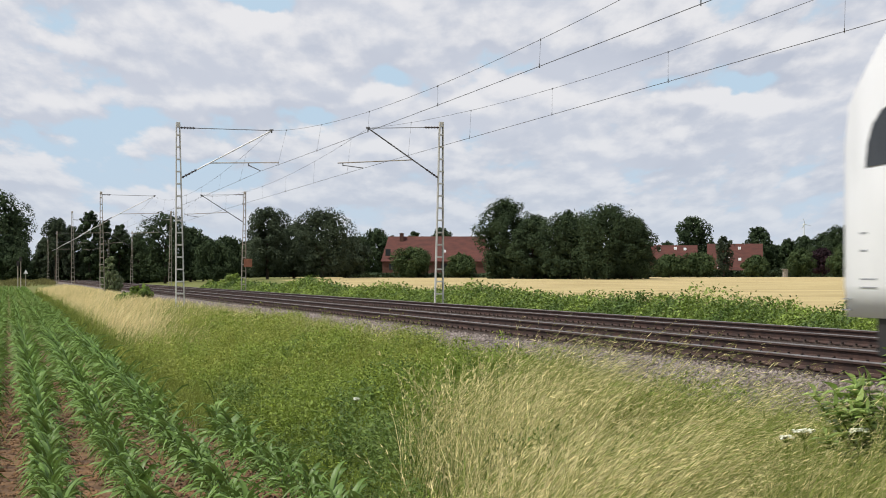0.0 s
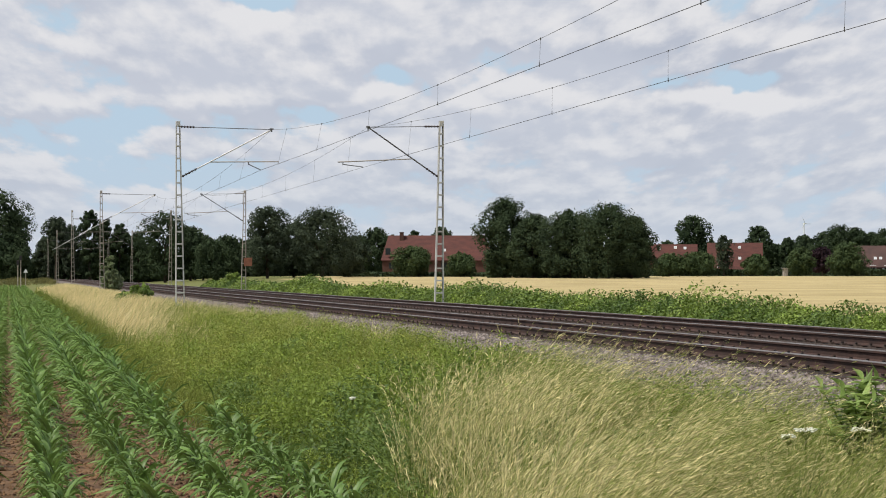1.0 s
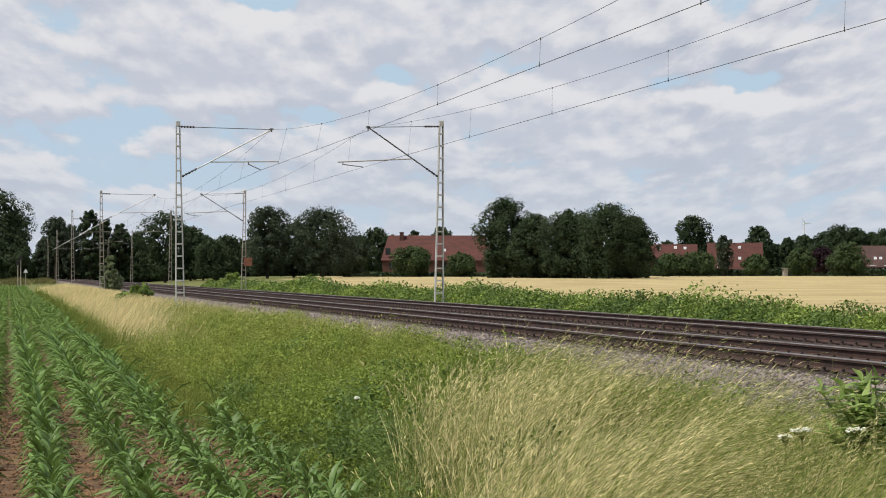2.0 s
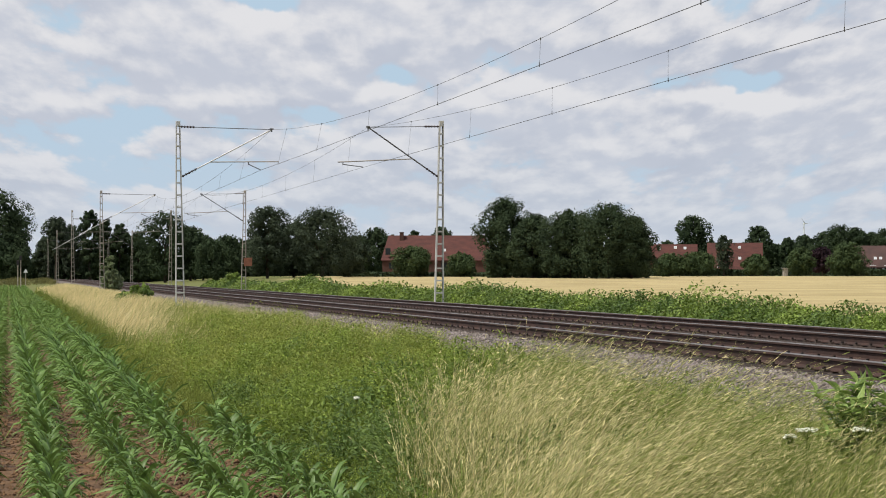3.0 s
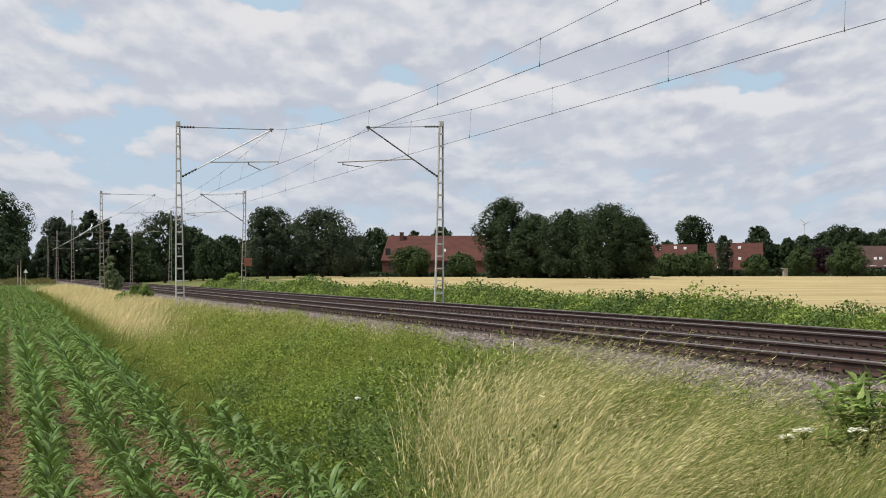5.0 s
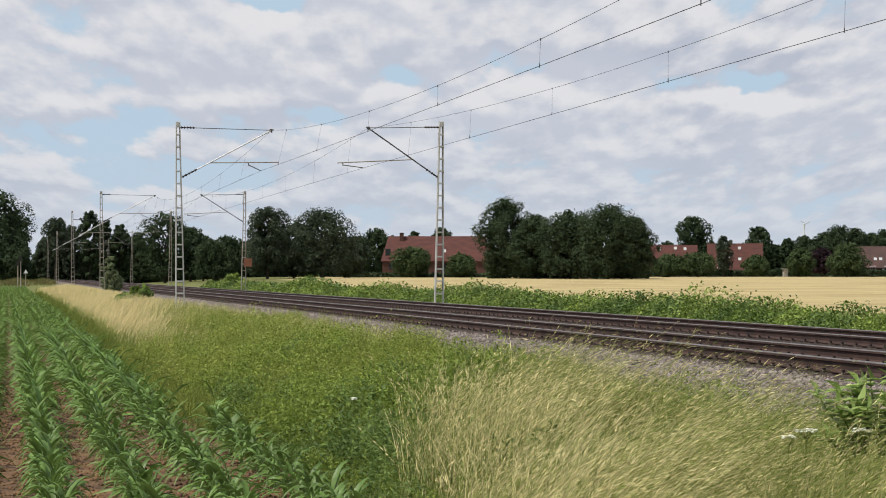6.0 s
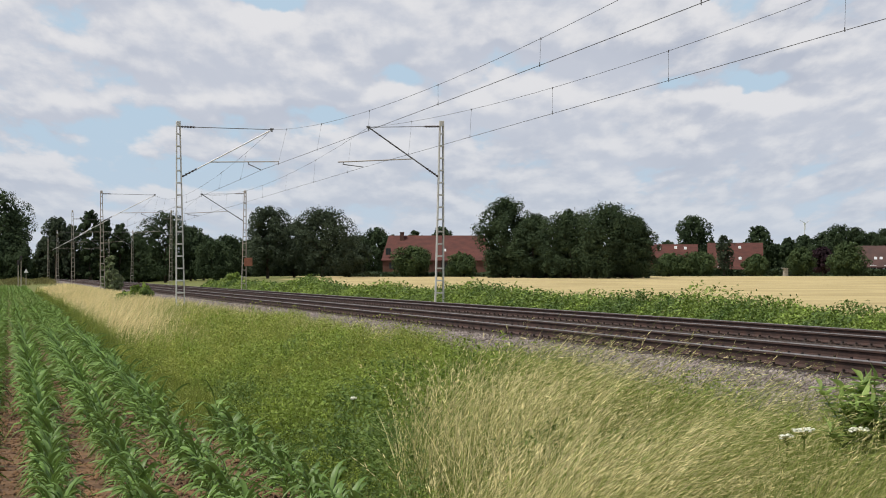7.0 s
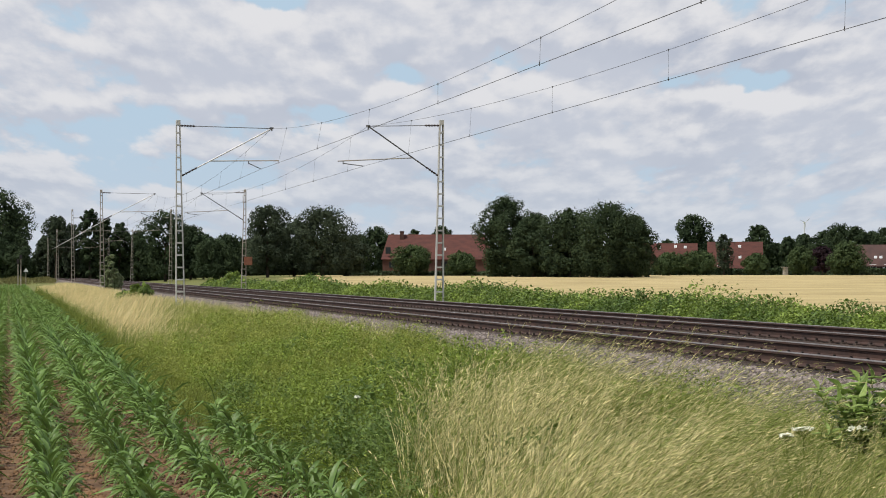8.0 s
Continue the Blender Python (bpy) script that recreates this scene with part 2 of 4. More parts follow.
def cantilever(mast, i, track, side):
    """The arm that carries the wires, as parts of its mast."""
    mx, my, mz = mast.location
    con, cx = CONTACT[track], stagger(track, i)
    tip_x = cx + side * (0.45 if track < 12 else -0.15)
    if track > 12:
        tip_x = cx + 0.20
    L = lambda x, z: (x - mx, 0, z - mz)
    x0 = mx + side * 0.10
    bm = fresh()
    tube(bm, L(x0 + side * 0.55, TIP + 0.06), L(tip_x, TIP), 0.015)
    part("top_tie", bm, DARK_TUBE, mast, "thin dark steel tie")
    bm = fresh()
    insulator(bm, L(x0, TIP + 0.07), L(x0 + side * 0.6, TIP + 0.06))
    part("insulator", bm, INSULATOR, mast, "ribbed dark insulator")
    low = RAIL + 5.0
    foot = Vector(L(x0 + side * 0.05, low))
    end = Vector(L(tip_x, TIP))
    k = foot.lerp(end, 0.17)
    bm = fresh()
    insulator(bm, foot, k)
    part("insulator", bm, INSULATOR, mast, "ribbed dark insulator")
    bm = fresh()
    tube(bm, k, end, 0.028)
    part("diagonal_strut", bm, ALU if track < 12 else DARK_TUBE, mast, "pale metal tube" if track < 12 else "dull grey metal tube")
    f = 0.31 if track < 12 else 0.36
    p = foot.lerp(end, f)
    q = Vector(L(cx + side * (0.75 if track < 12 else 1.05), con + (0.36 if track < 12 else 0.20)))
    bm = fresh()
    tube(bm, p, q, 0.022)
    part("registration_arm", bm, GALV_OLD, mast)
    bm = fresh()
    g = p.lerp(q, 0.56) if track < 12 else p.lerp(q, 0.93)
    e = Vector(L(cx, con + 0.01))
    tube(bm, g, g - Vector((0, 0, 0.14)), 0.018)
    tube(bm, g - Vector((0, 0, 0.10)), e, 0.018)
    part("steady_arm", bm, DARK_TUBE, mast)
    bm = fresh()
    tube(bm, end, end + Vector((0, 0, -0.10)), 0.03)
    tube(bm, end + Vector((-0.08, 0, 0.02)), end + Vector((0.08, 0, 0.02)), 0.035)
    part("clamp", bm, DARK_TUBE, mast)


def build_masts():
    for i, y in enumerate(MAST_YS):
        for side, x in ((1, MAST_NEAR), (-1, MAST_FAR)):
            foot = 0.62 if i == 0 else 0.7
            m = lattice_mast(x, y + (0.6 if side > 0 else -1.6), foot, RAIL + 7.28 + (0.7 if i == 2 else 0.0), side, GALV if i == 0 else GALV_OLD)
            near = side > 0
            cantilever(m, i, TRACKS[0] if near else TRACKS[1], side)
            tagged(m, ("pale galvanised" if i == 0 else "weathered brown-grey") + " steel lattice catenary mast with an arm over the track",
                   "catenary mast", group="catenary masts along the line")
            if i == 1 and not near:
                bm = fresh()
                box(bm, (0.62, 0.05, 0.62), (0.22, -0.15, 2.35), bevel=0.02)
                part("sign_board", bm, material("rusty_board", (0.24, 0.10, 0.06), (0.15, 0.07, 0.045), 4.0, 0.85), m, "rust-brown square board")


build_masts()


def wire(bm, pts, r, seg=6):
    rings = []
    for p in pts:
        rings.append([bm.verts.new((p[0] + r * math.cos(2 * math.pi * k / seg), p[1], p[2] + r * math.sin(2 * math.pi * k / seg))) for k in range(seg)])
    for a, b in zip(rings, rings[1:]):
        for k in range(seg):
            bm.faces.new((a[k], a[(k + 1) % seg], b[(k + 1) % seg], b[k]))


def build_wires():
    span = MAST_YS[1] - MAST_YS[0]
    for track in TRACKS:
        line = new("overhead_line")
        tagged(line, "dark overhead wire pair hung on droppers above the track", "overhead line", group="overhead lines")
        con = CONTACT[track]
        contact, messenger = [], []
        low = 0.42 if track < 12 else 0.66
        drops = []
        for k in range(-2, 5):
            ya, yb = MAST_YS[0] + (k - 1) * span + (0.6 if track < 12 else -1.6), MAST_YS[0] + k * span + (0.6 if track < 12 else -1.6)
            xa, xb = stagger(track, k - 1), stagger(track, k)
            off = 0.45 if track < 12 else 0.20
            for j in range(24):
                t = j / 24
                sag = 4 * t * (1 - t)
                x = xa + (xb - xa) * t
                contact.append((x, ya + (yb - ya) * t, con - (0.06 if track < 12 else 0.0) * sag))
                messenger.append((x + off * (1 - sag) , ya + (yb - ya) * t, TIP - (TIP - con - low) * sag))
            for j in range(7):
                t = (j + (0.41 if track > 12 else 0.81)) / 7.35
                sag = 4 * t * (1 - t)
                x = xa + (xb - xa) * t
                drops.append(((x, ya + (yb - ya) * t, con - (0.06 if track < 12 else 0.0) * sag), (x + off * (1 - sag), ya + (yb - ya) * t, TIP - (TIP - con - low) * sag)))
        bm = fresh()
        wire(bm, contact, 0.0065)
        part("contact_wire", bm, COPPER, line)
        bm = fresh()
        wire(bm, messenger, 0.005)
        part("messenger_wire", bm, COPPER, line)
        for a, b in drops:
            bm = fresh()
            tube(bm, a, b, 0.003, seg=5)
            tube(bm, (a[0], a[1], a[2] - 0.03), (a[0], a[1], a[2] + 0.06), 0.010, seg=6)
            tube(bm, (b[0], b[1], b[2] - 0.03), (b[0], b[1], b[2] + 0.02), 0.012, seg=6)
            part("dropper", bm, COPPER, line)


build_wires()


# ---- sky ----
def build_sky():
    """A far curved sheet of drifting cloud behind everything, in degrees of bearing and height."""
    radius = 3300
    bm = fresh()
    uvl, degl = bm.loops.layers.uv.new("sky"), bm.loops.layers.uv.new("degrees")
    us, vs = [-14 + 0.5 * i for i in range(101)], [-1.5 + 0.25 * i for i in range(63)]
    grid = [[bm.verts.new((radius * math.sin(radians(u)), radius * math.cos(radians(u)), 2 + radius * math.tan(radians(v)))) for u in us] for v in vs]
    for j in range(len(vs) - 1):
        for i in range(len(us) - 1):
            f = bm.faces.new((grid[j][i], grid[j + 1][i], grid[j + 1][i + 1], grid[j][i + 1]))
            for loop, (u, v) in zip(f.loops, ((us[i], vs[j]), (us[i], vs[j + 1]), (us[i + 1], vs[j + 1]), (us[i + 1], vs[j]))):
                vv = max(v, -0.3) + 1.3
                loop[degl].uv = (u, v)
                loop[uvl].uv = ((u - 11) / (vv + 7.0) * 6.4, math.log(vv + 1.2) * 5.6)
    m = bpy.data.materials.new("cloudy_sky")
    m.use_nodes = True
    n, l = m.node_tree.nodes, m.node_tree.links
    n.remove(n["Principled BSDF"])
    uv = n.new("ShaderNodeUVMap")
    uv.uv_map = "sky"

    def cloud(offset, scale, detail, seed):
        mp = n.new("ShaderNodeMapping")
        mp.inputs["Location"].default_value = (offset[0], offset[1], seed)
        l.new(uv.outputs["UV"], mp.inputs["Vector"])
        t = n.new("ShaderNodeTexNoise")
        t.inputs["Scale"].default_value, t.inputs["Detail"].default_value, t.inputs["Roughness"].default_value = scale, detail, 0.58
        t.inputs["Distortion"].default_value = 0.08
        l.new(mp.outputs["Vector"], t.inputs["Vector"])
        return t.outputs["Fac"]

    def math_(op, a, b):
        x = n.new("ShaderNodeMath")
        x.operation = op
        for k, v in enumerate((a, b)):
            if isinstance(v, float):
                x.inputs[k].default_value = v
            else:
                l.new(v, x.inputs[k])
        return x.outputs[0]

    def ramp(v, a, b):
        x = n.new("ShaderNodeMapRange")
        x.interpolation_type = "SMOOTHSTEP"
        x.inputs["From Min"].default_value, x.inputs["From Max"].default_value = a, b
        l.new(v, x.inputs["Value"])
        return x.outputs["Result"]

    def blend(f, a, b):
        x = n.new("ShaderNodeMix")
        x.data_type = "RGBA"
        l.new(f, x.inputs["Factor"])
        for k, v in (("A", a), ("B", b)):
            if isinstance(v, tuple):
                x.inputs[k].default_value = (*v, 1)
            else:
                l.new(v, x.inputs[k])
        return x.outputs["Result"]

    def puffs(offset):
        mp, t = n.new("ShaderNodeMapping"), n.new("ShaderNodeTexVoronoi")
        mp.inputs["Location"].default_value = (offset[0], offset[1], 0)
        wob, add = n.new("ShaderNodeTexNoise"), n.new("ShaderNodeVectorMath")
        wob.inputs["Scale"].default_value, wob.inputs["Detail"].default_value = 1.6, 6
        l.new(uv.outputs["UV"], mp.inputs["Vector"])
        l.new(mp.outputs["Vector"], wob.inputs["Vector"])
        add.operation = "ADD"
        l.new(mp.outputs["Vector"], add.inputs[0])
        l.new(wob.outputs["Color"], add.inputs[1])
        t.feature = "SMOOTH_F1"
        t.inputs["Scale"].default_value, t.inputs["Smoothness"].default_value = 1.7, 0.4
        l.new(add.outputs[0], t.inputs["Vector"])
        return math_("MULTIPLY", t.outputs["Distance"], -0.26)

    deg = n.new("ShaderNodeUVMap")
    deg.uv_map = "degrees"
    wob = n.new("ShaderNodeTexNoise")
    wob.inputs["Scale"].default_value, wob.inputs["Detail"].default_value = 0.9, 5
    l.new(deg.outputs["UV"], wob.inputs["Vector"])
    shaken = n.new("ShaderNodeMix")
    shaken.data_type, shaken.blend_type = "RGBA", "LINEAR_LIGHT"
    shaken.inputs["Factor"].default_value = 0.4
    l.new(deg.outputs["UV"], shaken.inputs["A"])
    l.new(wob.outputs["Color"], shaken.inputs["B"])

    def banks(lift):
        """The large cloud banks and clear gaps: bearing, height, half width and half height in degrees."""
        total = None
        for sign, rows in ((0.17, ((6.7, 6.0, 5.0, 0.95), (14.3, 6.2, 3.8, 1.0), (6.0, 4.45, 1.9, 0.55), (12.9, 4.5, 1.8, 0.65), (0.9, 4.25, 1.0, 0.45),
                                   (0.5, 2.9, 1.0, 0.55), (18.0, 4.15, 2.2, 0.7), (20.8, 4.3, 1.8, 0.6), (16.5, 3.3, 2.0, 0.4), (20.5, 6.3, 2.4, 0.8), (10.0, 3.2, 1.6, 0.45))),
                           (-0.26, ((1.0, 6.5, 1.9, 0.55), (6.5, 7.1, 1.1, 0.3), (7.9, 4.15, 1.6, 0.3), (12.9, 5.5, 1.9, 0.45), (18.6, 4.95, 1.7, 0.38),
                                    (1.9, 3.6, 3.2, 0.8), (9.6, 5.2, 0.9, 0.4), (5.0, 2.6, 2.5, 0.5)))):
            for u, v, ru, rv in rows:
                mp, ln, mr = n.new("ShaderNodeMapping"), n.new("ShaderNodeVectorMath"), n.new("ShaderNodeMapRange")
                mp.inputs["Location"].default_value = (-u / ru, -(v - lift) / rv, 0)
                mp.inputs["Scale"].default_value = (1 / ru, 1 / rv, 0)
                l.new(shaken.outputs["Result"], mp.inputs["Vector"])
                ln.operation = "LENGTH"
                l.new(mp.outputs["Vector"], ln.inputs[0])
                mr.interpolation_type = "SMOOTHSTEP"
                for key, val in (("From Min", 0.25), ("From Max", 1.35), ("To Min", sign), ("To Max", 0.0)):
                    mr.inputs[key].default_value = val
                l.new(ln.outputs["Value"], mr.inputs["Value"])
                total = mr.outputs["Result"] if total is None else math_("ADD", total, mr.outputs["Result"])
        return total

    here = math_("ADD", math_("ADD", cloud((0, 0), 0.85, 9, 3.7), puffs((0, 0))), 0.13)
    above = math_("ADD", math_("ADD", cloud((0.05, 0.28), 0.85, 9, 3.7), puffs((0.05, 0.28))), 0.13)
    veil = cloud((4, 2), 0.35, 4, 9.1)
    here, above = math_("ADD", here, banks(0.0)), math_("ADD", above, banks(0.4))
    lit = ramp(math_("SUBTRACT", here, above), -0.15, 0.22)
    tone = blend(ramp(veil, 0.35, 0.62), (0.49, 0.53, 0.625), (0.575, 0.61, 0.695))
    body = blend(lit, tone, (0.79, 0.79, 0.815))
    mask = ramp(math_("ADD", here, math_("MULTIPLY", veil, 0.25)), 0.40, 0.57)
    low = n.new("ShaderNodeSeparateXYZ")
    l.new(uv.outputs["UV"], low.inputs[0])
    blue = blend(ramp(low.outputs["Y"], 1.5, 6.5), (0.62, 0.69, 0.765), (0.49, 0.64, 0.78))
    colour = blend(mask, blue, body)
    haze = blend(ramp(low.outputs["Y"], 4.0, 12.0), (0.58, 0.645, 0.735), colour)
    em = n.new("ShaderNodeEmission")
    l.new(haze, em.inputs["Color"])
    l.new(em.outputs["Emission"], n["Material Output"].inputs["Surface"])
    return tagged(part("sky_backdrop", bm, m), "blue sky with drifting white and grey clouds", "sky", kind="structure")


SKY = build_sky()

# ---- leaves, blades and crowns ----
MOVERS = []      # (thing, its rest pose, strength in degrees, phase)
rng = np.random.default_rng(7)


def leaf_quads(centres, size, spread_up=0.6, long=1.6, out=None):
    """Folded leaves: two triangles that share a midrib, at random tilts, as vertices and triangles."""
    n = len(centres)
    size = size * rng.uniform(0.6, 1.3, n)
    az, tilt = rng.uniform(0, 2 * np.pi, n), rng.normal(0, spread_up, n)
    d = np.stack([np.cos(az) * np.cos(tilt), np.sin(az) * np.cos(tilt), np.sin(tilt)], 1)
    side = np.stack([-np.sin(az), np.cos(az), rng.normal(0, 0.5, n)], 1)
    if out is not None:
        face = out + rng.normal(0, 0.55, (n, 3))
        face /= np.linalg.norm(face, axis=1)[:, None]
        d = np.cross(face, side)
        d /= np.linalg.norm(d, axis=1)[:, None]
        side = np.cross(face, d)
    side /= np.linalg.norm(side, axis=1)[:, None]
    up = np.cross(d, side)
    h, w = (size * long / 2)[:, None], (size / 2)[:, None]
    v = np.stack([centres - d * h, centres + side * w + up * w * 0.35, centres + d * h, centres - side * w + up * w * 0.35], 1).reshape(-1, 3)
    b = np.arange(n)[:, None] * 4
    f = np.concatenate([b + np.array([[0, 1, 2]]), b + np.array([[0, 2, 3]])], 1).reshape(-1, 3)
    return v, f


def blade_strips(base, height, width, lean, bend, seg=4, head=0.0):
    """Bowed grass blades that taper, as vertices and quads. lean: (n, 2) sideways reach as a share of the height; head: swelling near the tip."""
    n = len(base)
    ts = np.linspace(0, 1, seg + 1)
    az = rng.uniform(0, np.pi, n)
    side = np.stack([np.cos(az), np.sin(az), np.zeros(n)], 1)
    pts = []
    for t in ts:
        reach = t ** (1 + bend)
        c = base + np.stack([lean[:, 0] * height * reach, lean[:, 1] * height * reach, height * (t - 0.22 * np.hypot(lean[:, 0], lean[:, 1]) * t ** 3)], 1)
        w = width * (1 - t * 0.85)
        if head:
            w = width * (0.5 + head * np.exp(-((t - 0.86) / 0.09) ** 2)) * (1 if t < 0.99 else 0.3)
        w = np.asarray(w).reshape(-1, 1) if np.ndim(w) else w
        pts.append(c - side * w / 2)
        pts.append(c + side * w / 2)
    v = np.stack(pts, 1).reshape(-1, 3)
    k = 2 * (seg + 1)
    b = np.arange(n)[:, None, None] * k
    q = np.array([[2 * i, 2 * i + 1, 2 * i + 3, 2 * i + 2] for i in range(seg)])[None]
    return v, (b + q).reshape(-1, 4)


def join(*pieces):
    """Several (vertices, faces) in one."""
    vs, fs, o = [], [], 0
    for v, f in pieces:
        vs.append(v), fs.append(f + o)
        o += len(v)
    return np.concatenate(vs), np.concatenate(fs)


def zs(x, y):
    return np.array([ground_z(float(a), float(b)) for a, b in zip(x, y)])


TREE_LEAF = material("tree_foliage", (0.052, 0.074, 0.036), (0.032, 0.050, 0.026), 0.25, 0.85, bump=0.0, fine=2, per_piece=0.15, island=True, translucent=0.15, spec=0.1)
# blue-green leaves, made paler by distance haze put into the colour
TREE_LEAF_HAZED = material("blue_green_foliage", (0.062, 0.080, 0.050), (0.040, 0.055, 0.035), 0.25, 0.85, bump=0.0, fine=2, per_piece=0.15, island=True, translucent=0.15, spec=0.1)
GARDEN_LEAF = material("garden_foliage", (0.064, 0.092, 0.036), (0.040, 0.062, 0.026), 0.3, 0.8, bump=0.0, fine=2, per_piece=0.2, island=True, translucent=0.15, spec=0.1)
PURPLE_LEAF = material("purple_foliage", (0.035, 0.020, 0.026), (0.022, 0.013, 0.017), 0.3, 0.7, bump=0.0, fine=2, per_piece=0.3, island=True, translucent=0.1, spec=0.1)
BARK = material("bark", (0.075, 0.06, 0.045), (0.04, 0.032, 0.025), 1.0, 0.95, bump=0.6, fine=8)
WEED_LEAF = material("weed_leaves", (0.24, 0.305, 0.054), (0.145, 0.205, 0.034), 1.3, 0.6, bump=0.0, fine=9, per_piece=0.4, island=True, translucent=0.35, spec=0.25)
DARK_WEED = material("dark_weed_leaves", (0.15, 0.215, 0.050), (0.085, 0.138, 0.033), 1.3, 0.6, bump=0.0, fine=9, per_piece=0.4, island=True, translucent=0.3, spec=0.25)
OLIVE_WEED = material("olive_weed_leaves", (0.30, 0.335, 0.070), (0.19, 0.225, 0.044), 1.3, 0.6, bump=0.0, fine=9, per_piece=0.4, island=True, translucent=0.35, spec=0.25)
BRAMBLE = material("bramble_leaves", (0.215, 0.29, 0.056), (0.075, 0.125, 0.028), 0.5, 0.55, bump=0.0, fine=4, per_piece=0.45, island=True, translucent=0.3, spec=0.3)
STRAW = material("straw_grass", (0.74, 0.65, 0.34), (0.50, 0.45, 0.21), 1.5, 0.75, bump=0.0, fine=9, per_piece=0.4, island=True, translucent=0.3, spec=0.2)
DRY = material("dry_grass_strip", (0.80, 0.67, 0.37), (0.62, 0.52, 0.26), 0.4, 0.75, bump=0.0, fine=4, per_piece=0.25, island=True, translucent=0.3, spec=0.2)
WILLOW = material("grey_green_leaves", (0.20, 0.24, 0.12), (0.13, 0.165, 0.08), 1.5, 0.6, bump=0.0, fine=6, per_piece=0.3, island=True, translucent=0.3, spec=0.2)
GREEN_BLADE = material("green_grass", (0.12, 0.175, 0.033), (0.21, 0.245, 0.053), 1.2, 0.65, bump=0.0, fine=9, per_piece=0.5, island=True, translucent=0.35, spec=0.25)
MAIZE = material("maize_leaves", (0.155, 0.25, 0.056), (0.092, 0.17, 0.038), 2.0, 0.48, bump=0.15, fine=30, per_piece=0.35, island=True, translucent=0.25, spec=0.34)
SHRUB_LEAF = material("broad_shrub_leaves", (0.30, 0.39, 0.12), (0.20, 0.29, 0.075), 4.0, 0.45, bump=0.2, fine=40, per_piece=0.3, island=True, translucent=0.3, spec=0.45)
OLIVE_STEM = material("olive_grass_stems", (0.31, 0.335, 0.10), (0.19, 0.225, 0.055), 1.2, 0.7, bump=0.0, fine=9, per_piece=0.35, island=True, translucent=0.3, spec=0.2)
BANK_GRASS = material("rough_bank_grass", (0.17, 0.155, 0.06), (0.10, 0.10, 0.04), 0.5, 0.8, bump=0.0, fine=4, per_piece=0.35, island=True, translucent=0.2, spec=0.1)
BLOSSOM = material("white_blossom", (0.78, 0.78, 0.66), (0.62, 0.63, 0.50), 20.0, 0.8, bump=0.0)


# ---- distant trees ----
def crown_mesh(w, h, low, lobes, leaves, size, mat, shape="round"):
    """A crown of many leafy boughs: each bough a rounded clump whose leaves face outwards, with sprays past its edge and leaves inside that close it."""
    cs, rs = [], []
    top = h - low
    wob = rng.uniform(0, 6.28, 3)
    for i in range(lobes):
        t = (i + rng.uniform(0, 1)) / lobes
        if shape == "cone":
            reach = (1 - t) ** 0.75 * 0.9 + 0.06
        else:
            reach = 1 - max(0.0, (t - 0.40) / 0.68) ** 3.6 - 0.25 * max(0.0, (0.3 - t) / 0.3)
        a = i * 2.4 + rng.uniform(-0.5, 0.5)
        rad = w * rng.uniform(0.06, 0.15) * (0.6 + 0.4 * reach)
        out = max(0.0, reach * w * 0.5 * (0.9 + 0.13 * math.sin(3 * a + wob[0]) + 0.1 * math.sin(7 * t + wob[1])) - rad * 0.75)
        r = out * rng.uniform(0.45, 1.0) ** 0.35
        cs.append((r * math.cos(a), r * math.sin(a), low + rad * 0.5 + t * (top - rad * 1.35)))
        rs.append(rad)
    cs, rs = np.array(cs), np.array(rs)
    pick = rng.choice(lobes, leaves, p=rs ** 2 / (rs ** 2).sum())
    d = rng.normal(0, 1, (leaves, 3)) + 0.45 * cs[pick] * np.array([1, 1, 0]) / (w * 0.5) + np.array([0, 0, 0.35])
    d /= np.linalg.norm(d, axis=1)[:, None]
    lump = 1 + 0.16 * np.sin(d[:, 0] * 5 + pick) * np.sin(d[:, 1] * 5 + 2 * pick) * np.sin(d[:, 2] * 6 + pick)
    reach = np.where(rng.uniform(0, 1, leaves) < 0.12, rng.uniform(1.0, 1.3, leaves), rng.uniform(0.72, 1.04, leaves)) * lump
    p = cs[pick] + d * (rs[pick] * reach)[:, None] * np.array([1, 1, 0.85])
    n = leaves // 4
    q = cs[rng.integers(0, lobes, n)] * np.array([0.7, 0.7, 0.97]) * rng.uniform(0.3, 1, (n, 1)) ** np.array([0.5, 0.5, 0.0001])
    face = d * 0.8 + np.array([0, 0, 0.25])
    outer = leaf_quads(p, size, 0.7, 1.3, face * 1.7)
    inner = leaf_quads(q + rng.normal(0, w * 0.03, (n, 3)), size * 2.4, 0.7, 1.2, rng.normal(0, 1, (n, 3)))
    return soup("crown", *join(outer, inner), mat)


